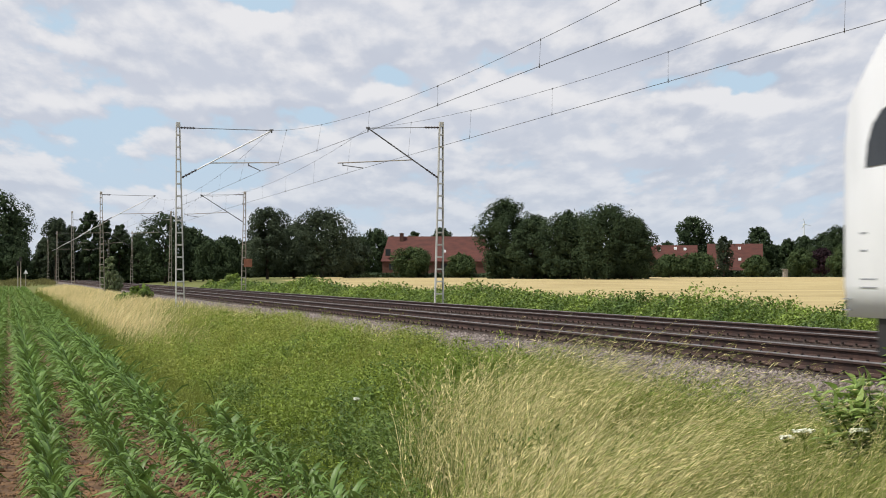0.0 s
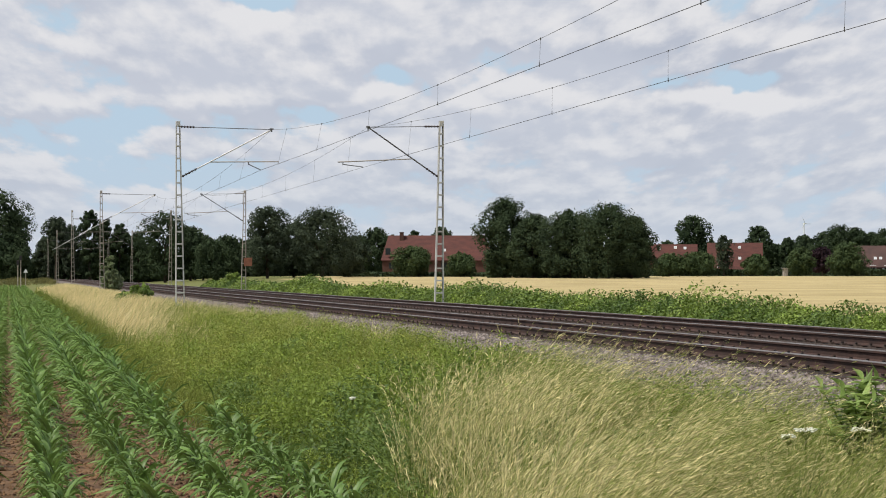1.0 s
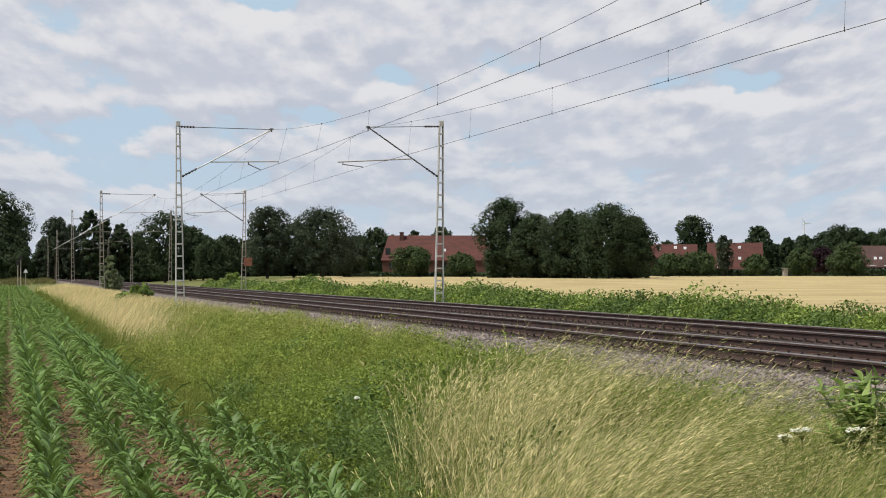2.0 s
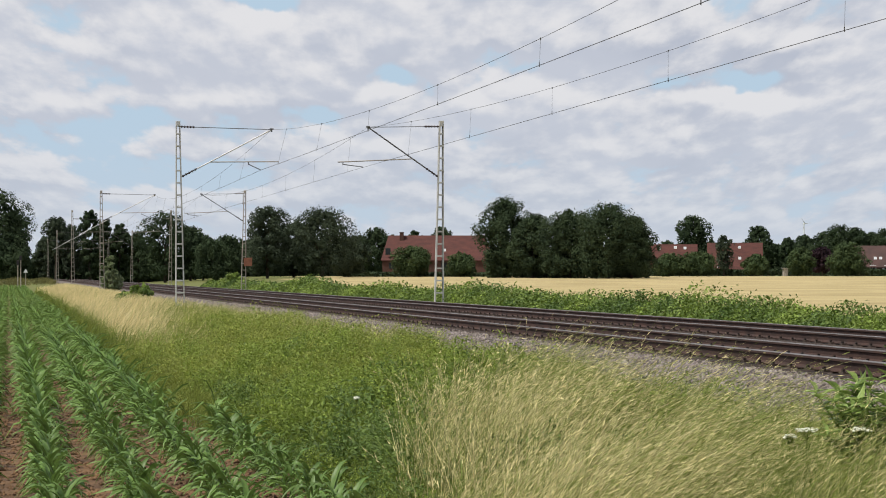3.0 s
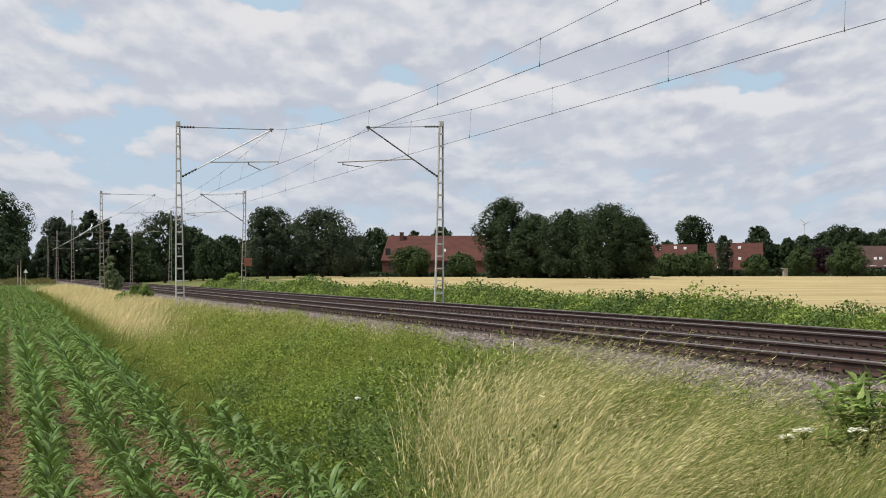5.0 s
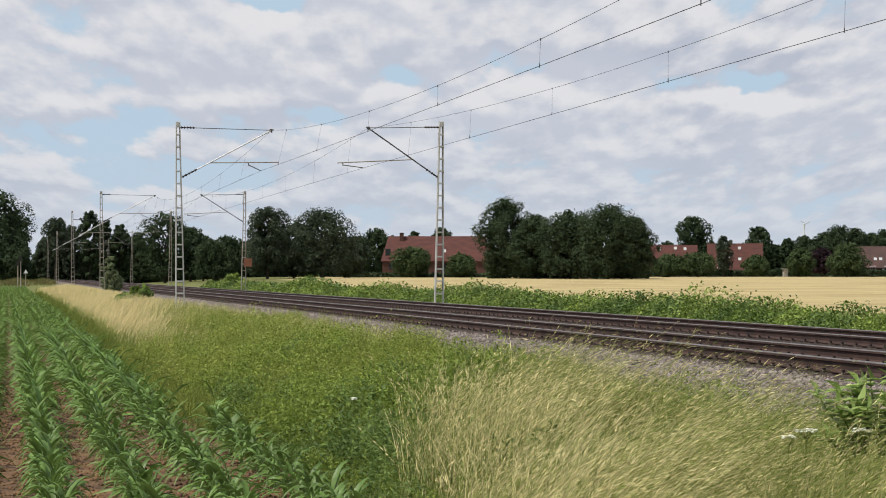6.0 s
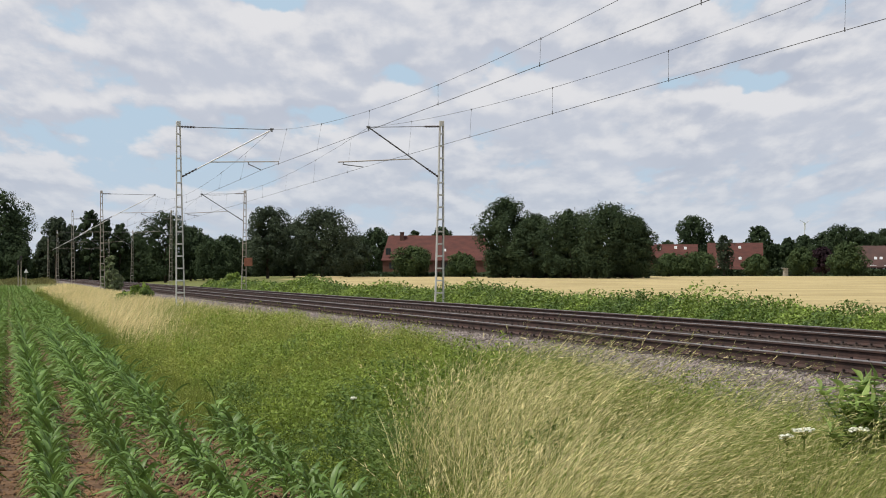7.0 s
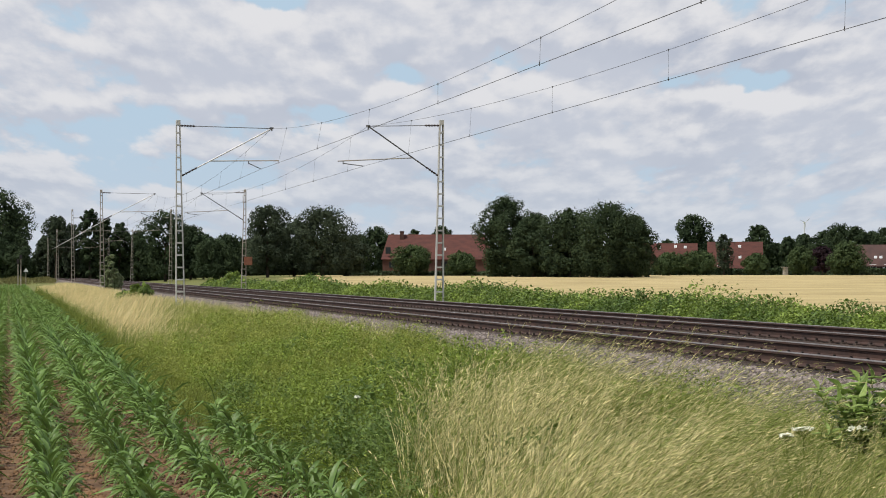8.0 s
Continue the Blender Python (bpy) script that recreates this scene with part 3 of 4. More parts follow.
def tree(bearing, dist, w, h, mat=None, shape="round", low=0.16, leaves=3000, label="", name="tree"):
    x, y = dist * math.sin(radians(bearing)), dist * math.cos(radians(bearing))
    h -= 0.5 * ground_z(x, y)       # trees on the rise are the younger ones
    t = new(name)
    t.location = (x, y, ground_z(x, y) - 0.05)
    t.rotation_euler = (0, 0, rng.uniform(0, 6.28))
    bm = fresh()
    r = 0.02 * h + 0.05
    tube(bm, (0, 0, 0), (0, 0, h * 0.5), r, r * 0.6, 9)
    for i in range(6):
        a = i * 1.05 + rng.uniform(-0.3, 0.3)
        z = h * rng.uniform(0.22, 0.5)
        tube(bm, (0, 0, z), (math.cos(a) * w * 0.3, math.sin(a) * w * 0.3, z + h * 0.25), r * 0.4, r * 0.1, 6)
    part("trunk", bm, BARK, t)
    c = new("crown", crown_mesh(w * 1.4, h, h * low, int(26 + 6.0 * w), int(leaves * 2.0), 0.00062 * dist, mat or TREE_LEAF, shape))
    c.parent = t
    return tagged(t, label or "broad dark green leafy tree at the field's edge", "tree", group="trees behind the fields")



BIG = "large dense dark green broadleaf tree beside the wheat field"
LINE = "tall dark green tree in the row beside the railway"
VILLAGE = "dark green tree among the village houses"
# bearing, distance, width, height
for b, d, w, h in ((-0.30, 430, 11.5, 19.0), (0.12, 440, 6.0, 15.0), (0.05, 425, 7.0, 10.0)):
    tree(b, d, w, h, leaves=4200, low=0.05, label=LINE)
tree(1.20, 480, 5.0, 14.4, TREE_LEAF_HAZED, leaves=1900, low=0.42, label="tall pine with a bare trunk and an open crown")
tree(0.92, 500, 4.2, 10.5, TREE_LEAF_HAZED, leaves=1800, low=0.10, label=LINE)
tree(1.58, 495, 4.0, 13.0, TREE_LEAF_HAZED, leaves=1800, low=0.15, label=LINE)
for b, d, w, h in ((2.05, 480, 4.4, 15.8), (2.42, 490, 4.2, 14.6), (2.80, 490, 4.4, 13.4), (3.28, 505, 5.0, 12.0), (3.97, 470, 9.2, 15.7), (4.62, 480, 6.0, 12.6)):
    tree(b, d, w, h, leaves=3000, low=0.05, label=LINE)
for b, d, w, h in ((4.95, 470, 7, 10.4), (5.55, 460, 7, 10.0), (5.2, 440, 7, 9.0), (9.42, 570, 7.5, 13.6), (8.95, 560, 6, 11.5), (9.8, 590, 5.5, 12.0), (10.42, 580, 5, 13.0), (11.12, 590, 6.2, 14.2)):
    tree(b, d, w, h, leaves=2600, low=0.05, label=LINE if b < 8 else VILLAGE)
for b, d, w, h in ((6.60, 440, 8.6, 15.4), (8.02, 440, 11.5, 15.2), (7.28, 450, 7.5, 12.4), (8.70, 460, 6.5, 9.4)):
    tree(b, d, w, h, TREE_LEAF_HAZED, leaves=4600, low=0.05, label="broad leafy tree with a dense crown, hazed to grey-green")
for b, d, w, h in ((12.78, 430, 9.4, 16.8), (13.50, 425, 8.8, 13.4), (14.48, 415, 9.4, 13.8), (15.45, 410, 11.0, 15.0), (16.05, 410, 7.5, 12.6)):
    tree(b, d, w, h, leaves=6000, low=0.03, label=BIG)
for b, d, w, h in ((17.62, 640, 9.0, 18.6), (19.30, 640, 7.6, 15.4)):
    tree(b, d, w, h, leaves=3000, label=VILLAGE)
for b, d, w, h in ((16.95, 660, 7, 11.5), (20.05, 640, 5, 12.0), (20.45, 650, 7, 13.0), (20.95, 640, 7, 13.8), (21.35, 630, 9, 15.6), (21.75, 630, 7, 14.8), (22.15, 640, 7, 13.6),
                   (22.55, 630, 8, 14.6), (22.95, 630, 8, 14.2), (19.7, 650, 6, 10.5), (18.05, 650, 6, 11)):
    tree(b, d, w, h, leaves=2200, low=0.05, label=VILLAGE)
for b, d, w, h in ((17.02, 500, 6.5, 6.2), (17.75, 500, 7.5, 6.6), (20.35, 540, 5.5, 8.0), (21.55, 520, 7.5, 9.0), (19.25, 560, 5.5, 6.5), (10.35, 470, 7.5, 7.6), (11.62, 470, 5.5, 6.0), (8.95, 480, 5.0, 7.5)):
    tree(b, d, w, h, GARDEN_LEAF, leaves=2400, low=0.05, label="lighter green garden tree before a brick house")
tree(20.92, 560, 4.6, 8.4, PURPLE_LEAF, leaves=1500, label="small tree with dark purple leaves")
tree(18.42, 570, 4.0, 11.5, TREE_LEAF_HAZED, leaves=650, label="thin half-bare tree before a brick house", shape="round")


def build_hedges():
    """The dark undergrowth that closes the view along the far edge of the fields."""
    for b0, b1, d, h, lab in ((-0.6, 8.9, 520, 8.6, "dense dark undergrowth beneath the trees beside the railway"),
                              (8.6, 12.6, 478, 1.1, "low dark garden hedge before the farmhouse"),
                              (12.3, 16.5, 432, 6.5, "dense dark undergrowth beneath the big trees"),
                              (16.4, 23.6, 575, 2.2, "dark garden hedge along the village edge")):
        n = int((b1 - b0) * 700 * (h + 0.4))
        b, dd = np.radians(rng.uniform(b0, b1, n)), d + rng.uniform(-6, 10, n)
        x, y = dd * np.sin(b), dd * np.cos(b)
        top = h * (0.78 + 0.22 * np.sin(b * 260 + np.sin(b * 90) * 3) * np.sin(b * 130))
        z = zs(x, y) + rng.uniform(0, 1, n) ** 0.8 * top
        v, f = leaf_quads(np.stack([x, y, z], 1), 0.95 if h > 8 else 0.6, 0.7, 1.2)
        o = new("hedge", soup("hedge", v, f, TREE_LEAF))
        tagged(o, lab, "hedge", kind="stuff")


build_hedges()

# ---- houses ----
BRICK = material("red_brick", (0.095, 0.046, 0.036), (0.068, 0.035, 0.028), 0.8, 0.9, fine=9, bump=0.3)
TILES = material("red_roof_tiles", (0.105, 0.036, 0.028), (0.070, 0.027, 0.022), 0.6, 0.8, fine=7, bump=0.4, stretch=(1, 1, 3))
TILES_DARK = material("brown_roof_tiles", (0.085, 0.046, 0.04), (0.06, 0.036, 0.032), 0.6, 0.8, fine=7, bump=0.4)
WHITE = material("white_paint", (0.72, 0.72, 0.70), (0.62, 0.62, 0.60), 2.0, 0.6, bump=0.0)
# roof panes: the sky's reflection is put into their pale colour
PALE_PANE = material("sky_lit_pane", (0.55, 0.57, 0.6), (0.45, 0.47, 0.5), 1.0, 0.15, bump=0.0, spec=0.8)
GLASS_DARK = material("window_glass", (0.03, 0.035, 0.04), (0.02, 0.024, 0.03), 1.0, 0.12, bump=0.0, spec=0.12)


def house(bearing, dist, length, depth, eaves, ridge, wall, roof_mat, windows, skylights, label, chimney=None, door=None, hip=0.0, turn=0.0, frames=None):
    """A house with its long side to the railway. windows: x, z, w, h on the front wall; skylights: x and share of the slope."""
    x, y = dist * math.sin(radians(bearing)), dist * math.cos(radians(bearing))
    eaves, ridge = eaves - 0.8, ridge - 0.8
    hs = new("house")
    hs.location = (x, y, ground_z(x, y))
    hs.rotation_euler = (0, 0, radians(-bearing + turn))
    tagged(hs, label, "house", group="brick houses across the wheat field")
    l2, d2 = length / 2, depth / 2
    bm = fresh()
    ring = [bm.verts.new(p) for p in ((-l2, -d2, -0.3), (l2, -d2, -0.3), (l2, d2, -0.3), (-l2, d2, -0.3))]
    top = [bm.verts.new(p) for p in ((-l2, -d2, eaves), (l2, -d2, eaves), (l2, d2, eaves), (-l2, d2, eaves))]
    ga, gb = bm.verts.new((-l2 + hip * 0.3, 0, ridge - 0.15 - hip)), bm.verts.new((l2 - hip * 0.3, 0, ridge - 0.15 - hip))
    for i in range(4):
        j = (i + 1) % 4
        bm.faces.new((ring[i], ring[j], top[j], top[i]))
    bm.faces.new((top[3], top[0], ga)), bm.faces.new((top[1], top[2], gb))
    part("wall", bm, wall, hs)
    over = 0.35
    slope = (ridge - eaves) / d2
    bm = fresh()
    for s in (-1, 1):
        lo = eaves - over * slope
        lower = [(-l2 - over, s * (d2 + over), lo), (l2 + over, s * (d2 + over), lo)]
        upper = [(l2 + over - hip, 0, ridge), (-l2 - over + hip, 0, ridge)]
        a = [bm.verts.new(p) for p in lower + upper]
        b = [bm.verts.new((p[0], p[1], p[2] + 0.18)) for p in lower + upper]
        bm.faces.new(a), bm.faces.new(b)
        for i in range(4):
            bm.faces.new((a[i], a[(i + 1) % 4], b[(i + 1) % 4], b[i]))
    bmesh.ops.recalc_face_normals(bm, faces=bm.faces)
    roof = part("roof", bm, roof_mat, hs)
    if chimney:
        bm = fresh()
        box(bm, (0.9, 0.9, 2.4), (chimney, -0.8, ridge - 0.4), bevel=0.03)
        box(bm, (1.05, 1.05, 0.15), (chimney, -0.8, ridge + 0.85))
        part("chimney", bm, wall, roof)
    for sx, share in skylights:
        py, pz = -d2 * (1 - share), eaves + (ridge - eaves) * share + 0.25
        tilt = Matrix.Rotation(math.atan2(ridge - eaves, d2), 4, "X")
        bm = fresh()
        box(bm, (0.74, 0.85, 0.12), (sx, py, pz), tilt, 0.02)
        f = part("skylight", bm, WHITE, roof, "white framed roof window")
        bm = fresh()
        box(bm, (0.54, 0.64, 0.03), (sx, py - 0.05, pz + 0.075), tilt)
        part("pane", bm, PALE_PANE, f)
    for wx, wz, ww, wh in windows:
        bm = fresh()
        box(bm, (ww, 0.12, wh), (wx, -d2 - 0.02, wz), bevel=0.02)
        w = part("window", bm, frames or WHITE, hs, "" if frames else "white window frame")
        for s in (-1, 1):
            bm = fresh()
            box(bm, (ww * 0.4, 0.03, wh * 0.82), (wx + s * ww * 0.22, -d2 - 0.08, wz))
            part("pane", bm, GLASS_DARK, w)
    if door:
        bm = fresh()
        box(bm, (door[1], 0.12, 2.2), (door[0], -d2 - 0.02, 1.0), bevel=0.02)
        part("door", bm, WHITE, hs, "white garage door")
    return hs


house(11.0, 500, 24.5, 11.0, 4.6, 9.9, BRICK, TILES, ((-11, 5.6, 1.2, 1.6), (-10.2, 2.4, 1.3, 1.5), (-7.5, 2.2, 1.3, 1.5), (1.6, 2.2, 1.5, 2.0), (8, 2.2, 1.3, 1.5)),
      ((1.6, 0.35),), "long red brick farmhouse with a steep red tiled roof", chimney=-8.0, hip=1.6, frames=BARK)
house(17.05, 600, 13.8, 9.0, 3.0, 9.2, BRICK, TILES, ((-3, 2.0, 1.3, 1.3), (3, 2.0, 1.3, 1.3)), ((-3.0, 0.82), (1.3, 0.85), (3.9, 0.82), (1.2, 0.35)),
      "red brick house with a red roof and four skylights")
house(18.70, 600, 14.2, 9.0, 3.0, 9.6, BRICK, TILES, ((-4, 2.0, 1.3, 1.3),), ((1.2, 0.8), (1.3, 0.35), (-1.8, 0.38)),
      "red brick house with a red roof above a white garage door", door=(1.4, 2.8))
house(22.35, 590, 13.0, 9.0, 3.4, 8.6, BRICK, TILES_DARK, ((-1.6, 2.0, 1.6, 1.6), (2, 2.0, 1.6, 1.6)), ((-1.0, 0.35), (0.4, 0.35)), "dark-roofed brick house with white windows", door=(2.4, 3.2))


def build_shed():
    x, y = 560 * math.sin(radians(19.98)), 560 * math.cos(radians(19.98))
    s = new("garden_shed")
    s.location = (x, y, ground_z(x, y))
    bm = fresh()
    box(bm, (1.0, 1.2, 1.9), (0, 0, 0.95), bevel=0.03)
    part("wall", bm, CONCRETE, s)
    bm = fresh()
    box(bm, (1.8, 1.6, 0.15), (0, 0, 1.98), bevel=0.03)
    part("roof", bm, CONCRETE, s)
    tagged(s, "small white flat-roofed shed at the village edge", "shed")


build_shed()

# ---- wind turbine ----
def build_turbine():
    b, d = radians(20.46), 1500
    t = new("wind_turbine")
    t.location = (d * math.sin(b), d * math.cos(b), 0)
    t.rotation_euler = (0, 0, -b + 0.5)
    bm = fresh()
    tube(bm, (0, 0, 0), (0, 0, 36), 0.45, 0.28, 12)
    part("tower", bm, WHITE, t)
    bm = fresh()
    box(bm, (0.9, 2.2, 0.9), (0, 0, 36.3), bevel=0.2)
    part("nacelle", bm, WHITE, t)
    rotor = new("rotor")
    rotor.parent, rotor.location = t, (0, -1.3, 36.3)
    bm = fresh()
    tube(bm, (0, -0.4, 0), (0, 0.3, 0), 0.25, 0.45, 10)
    part("hub", bm, WHITE, rotor)
    for i in range(3):
        bm = fresh()
        a = radians(120 * i)
        d_ = Vector((math.sin(a), 0, math.cos(a)))
        s_ = Vector((math.cos(a), 0, -math.sin(a)))
        vs = [bm.verts.new(Vector((0, dy, 0)) + d_ * r + s_ * c) for dy in (-0.05, 0.05) for r, c in ((0.3, -0.12), (0.3, 0.15), (1.2, 0.3), (4.4, 0.1), (4.4, -0.04))]
        bm.faces.new(vs[:5]), bm.faces.new(list(reversed(vs[5:])))
        for k in range(5):
            bm.faces.new((vs[k], vs[(k + 1) % 5], vs[5 + (k + 1) % 5], vs[5 + k]))
        part("blade", bm, WHITE, rotor)
    tagged(t, "small white three-bladed wind turbine behind the village trees", "wind turbine")
    return rotor


ROTOR = build_turbine()

# ---- train ----
TRAIN_WHITE = material("white_train_paint", (0.80, 0.81, 0.82), (0.74, 0.75, 0.76), 1.0, 0.3, bump=0.0, spec=0.5)
TRAIN_BLACK = material("black_underframe", (0.02, 0.02, 0.02), (0.035, 0.03, 0.03), 3.0, 0.7)
GREY_MARK = material("grey_marking", (0.30, 0.31, 0.33), (0.25, 0.26, 0.28), 3.0, 0.5, bump=0.0)


def build_train():
    """The last coach; its rounded rear end at y = 0 and its rail level at z = 0, the coach reaching towards -y."""
    t = new("train")
    tops = ((0.0, 1.95), (0.06, 2.3), (0.15, 2.55), (0.3, 2.95), (0.68, 3.22), (1.24, 3.55), (1.9, 3.85), (2.6, 3.98), (3.6, 4.02), (10, 4.02), (18.5, 4.02))
    bm = fresh()
    rings = []
    for s, top in tops:
        w = 1.42 - 0.16 * max(0, 1 - s / 0.2) ** 2
        low = 0.54
        side = [(w * 0.98, low), (w, 0.9), (w, 1.6), (w * 0.995, top - 0.06)]
        z0 = side[-1][1]
        for k in range(1, 9):
            a = k / 8 * math.pi / 2
            side.append((w * 0.995 * math.cos(a) ** 0.42 if k < 8 else 0.0, z0 + (0.06 + 0.3 * min(1.0, s / 2.0)) * math.sin(a) ** 1.1))
        ring = side + [(-x, z) for x, z in reversed(side[:-1])]
        rings.append([bm.verts.new((x, -s, z)) for x, z in ring])
    n = len(rings[0])
    for a, b in zip(rings, rings[1:]):
        for i in range(n):
            f = bm.faces.new((a[i], a[(i + 1) % n], b[(i + 1) % n], b[i]))
            f.smooth = True
    bm.faces.new(rings[0]), bm.faces.new(list(reversed(rings[-1])))
    bmesh.ops.recalc_face_normals(bm, faces=bm.faces)
    body = part("body", bm, TRAIN_WHITE, t)
    for s in (-1, 1):
        bm = fresh()
        prof = [(0.80, 2.17), (0.86, 2.42), (1.0, 2.62), (1.25, 2.76), (1.7, 2.84), (2.3, 2.86), (2.36, 2.20)]
        xs = s * 1.426
        a = [bm.verts.new((xs, -y, z)) for y, z in prof]
        b = [bm.verts.new((xs * 0.90, -y, z)) for y, z in prof]
        bm.faces.new(a), bm.faces.new(list(reversed(b)))
        for i in range(len(prof)):
            j = (i + 1) % len(prof)
            bm.faces.new((a[i], a[j], b[j], b[i]))
        bmesh.ops.recalc_face_normals(bm, faces=bm.faces)
        part("cab_window", bm, GLASS_DARK, body, "dark tinted cab side window")
        for y, z, w, h in ((0.62, 1.46, 0.2, 0.02), (0.62, 1.27, 0.2, 0.02), (0.75, 0.96, 0.45, 0.015), (0.75, 0.87, 0.45, 0.015), (0.12, 0.74, 0.22, 0.015), (0.12, 0.62, 0.22, 0.015)):
            bm = fresh()
            box(bm, (0.012, w, h), (s * 1.418, -y - 0.12, z))
            part("panel_joint", bm, GREY_MARK, body)
    for y0 in (2.4, 15.0):
        bm = fresh()
        box(bm, (2.2, 3.0, 0.35), (0, -y0, 0.52), bevel=0.04)
        box(bm, (2.55, 2.6, 0.22), (0, -y0, 0.46), bevel=0.04)
        bogie = part("bogie", bm, TRAIN_BLACK, t, "black bogie frame")
        for dy in (-1.0, 1.0):
            bm = fresh()
            tube(bm, (-0.75, -y0 + dy, 0.42), (0.75, -y0 + dy, 0.42), 0.08)
            for s in (-1, 1):
                tube(bm, (s * 0.68, -y0 + dy, 0.42), (s * 0.82, -y0 + dy, 0.42), 0.42, seg=28)
            part("wheelset", bm, RUST, bogie)
    bm = fresh()
    box(bm, (1.9, 1.4, 0.5), (-0.4, -1.62, 0.36), bevel=0.03)
    part("underframe", bm, TRAIN_BLACK, t)
    return tagged(t, "white passenger train coach with a rounded end and dark cab window", "train")


TRAIN = build_train()


# ---- maize ----
def maize_mesh(h, leaves, seg):
    """A stalk with leaves on two sides: the lower ones arch over, the upper ones stand up."""
    pieces = []
    for i in range(leaves):
        up = i / (leaves - 1)
        az = i * np.pi + rng.normal(0, 0.5)
        z0, length = h * (0.08 + 0.5 * up), h * rng.uniform(0.75, 1.18)
        width = 0.057 * rng.uniform(0.7, 1.2)
        rise, reach = 0.55 + 0.32 * up + rng.normal(0, 0.12), 0.70 - 0.22 * up + rng.normal(0, 0.08)
        droop = rng.uniform(0.4, 1.0) * (1.15 - 0.4 * up)
        twist = rng.normal(0, 0.5)
        vs = []
        for k in range(seg + 1):
            t = k / seg
            r = length * reach * (0.25 * t + 0.75 * t ** 1.4)
            z = z0 + length * (rise * t - droop * t ** 2.6)
            w = width * (min(1.0, 0.35 + 2.2 * t) * (1 - t ** 2.2)) + 0.003
            c, s = math.cos(az + twist * t * t), math.sin(az + twist * t * t)
            for q, dz in ((-0.5, 0.3), (0, 0), (0.5, 0.3)):
                vs.append((c * r - s * w * q, s * r + c * w * q, z + w * (dz + twist * q * t)))
        fs = [[3 * k + a, 3 * k + a + 1, 3 * k + a + 4, 3 * k + a + 3] for k in range(seg) for a in (0, 1)]
        pieces.append((np.array(vs), np.array(fs)))
    st = []
    for k in range(5):
        t = k / 4
        for a in range(4):
            st.append((0.012 * (1.1 - t) * math.cos(a * 1.571), 0.012 * (1.1 - t) * math.sin(a * 1.571), t * h * 0.75))
    fs = [[4 * k + a, 4 * k + (a + 1) % 4, 4 * k + 4 + (a + 1) % 4, 4 * k + 4 + a] for k in range(4) for a in range(4)]
    pieces.append((np.array(st), np.array(fs)))
    return join(*pieces)


ROWS = (-0.36, 0.40, 1.15, 1.90, 2.65)


def build_maize():
    kinds = [soup("maize_plant", *maize_mesh(rng.uniform(0.38, 0.52), 8, 6), MAIZE) for _ in range(9)]
    count = 0
    y = 17.0
    while count < 300:
        for x in ROWS:
            if x > 2.3 and rng.uniform() < smooth(26, 33, y):
                continue        # the verge has overgrown the outermost row here
            ob = new("maize_plant", kinds[rng.integers(9)])
            gx, gy = x + rng.normal(0, 0.04), y + rng.normal(0, 0.03)
            m = pose(gx, gy, -0.01, rng.normal(0, 4), rng.normal(0, 4), rng.uniform(-35, 35) + rng.integers(2) * 180)
            s = rng.uniform(0.75, 1.12)
            ob.matrix_basis = m @ Matrix.Diagonal((s, s, s, 1))
            tagged(ob, "young green maize plant with arching leaves in a field row", "maize plant", group="maize plants in rows")
            MOVERS.append((ob, m, 1.6, y * 0.35))
            count += 1
        y += 0.19
    light, coarse = [maize_mesh(0.5, 6, 3) for _ in range(5)], [maize_mesh(0.5, 5, 2) for _ in range(5)]
    pieces = []
    while y < 330:
        for x in (-1.11,) + (ROWS if y < 29 else ROWS[:-1]):
            v, f = (light if y < 65 else coarse)[rng.integers(5)]
            a = rng.uniform(-0.6, 0.6) + math.pi * rng.integers(2)
            c, s = math.cos(a) , math.sin(a)
            k = rng.uniform(0.95, 1.3) * (1 + 0.18 * smooth(45, 90, y))
            pieces.append((np.stack([(v[:, 0] * c - v[:, 1] * s) * k + x + rng.normal(0, 0.04), (v[:, 0] * s + v[:, 1] * c) * k + y + rng.normal(0, 0.05), v[:, 2] * k], 1), f))
        y += 0.19 if y < 60 else (0.3 if y < 120 else 0.7)
    o = new("maize_rows", soup("maize_rows", *join(*pieces), MAIZE))
    tagged(o, "long rows of young green maize across the field", "maize", kind="stuff")


build_maize()


def build_clods():
    """Clods of dry soil between the maize rows."""
    n = 9000
    x, y = rng.uniform(-0.4, 2.9, n), 17 + 33 * rng.uniform(0, 1, n) ** 1.4
    v, f = stones(np.stack([x, y, np.full(n, 0.0)], 1), 0.024 + 0.022 * rng.uniform(0, 1, (n, 1, 1)) ** 3)
    tagged(new("soil_clods", soup("soil_clods", v, f, SOIL)), "brown clods of dry soil between the maize rows", "soil", kind="stuff")


def stones(p, size):
    """Small uneven stones: squashed octahedra with shaken corners."""
    n = len(p)
    base = np.array([(1, 0, 0), (0, 1, 0), (-1, 0, 0), (0, -1, 0), (0, 0, 1), (0, 0, -1)], float)
    tri = np.array([(0, 1, 4), (1, 2, 4), (2, 3, 4), (3, 0, 4), (1, 0, 5), (2, 1, 5), (3, 2, 5), (0, 3, 5)])
    s = size * rng.uniform(0.5, 1.5, (n, 1, 1)) * rng.uniform(0.6, 1.2, (n, 6, 3))
    a = rng.uniform(0, 6.28, n)
    q = base[None] * s
    c, d = np.cos(a)[:, None], np.sin(a)[:, None]
    q = np.stack([q[..., 0] * c - q[..., 1] * d, q[..., 0] * d + q[..., 1] * c, q[..., 2] * 0.8], -1)
    return (q + p[:, None]).reshape(-1, 3), (np.arange(n)[:, None, None] * 6 + tri[None]).reshape(-1, 3)


build_clods()


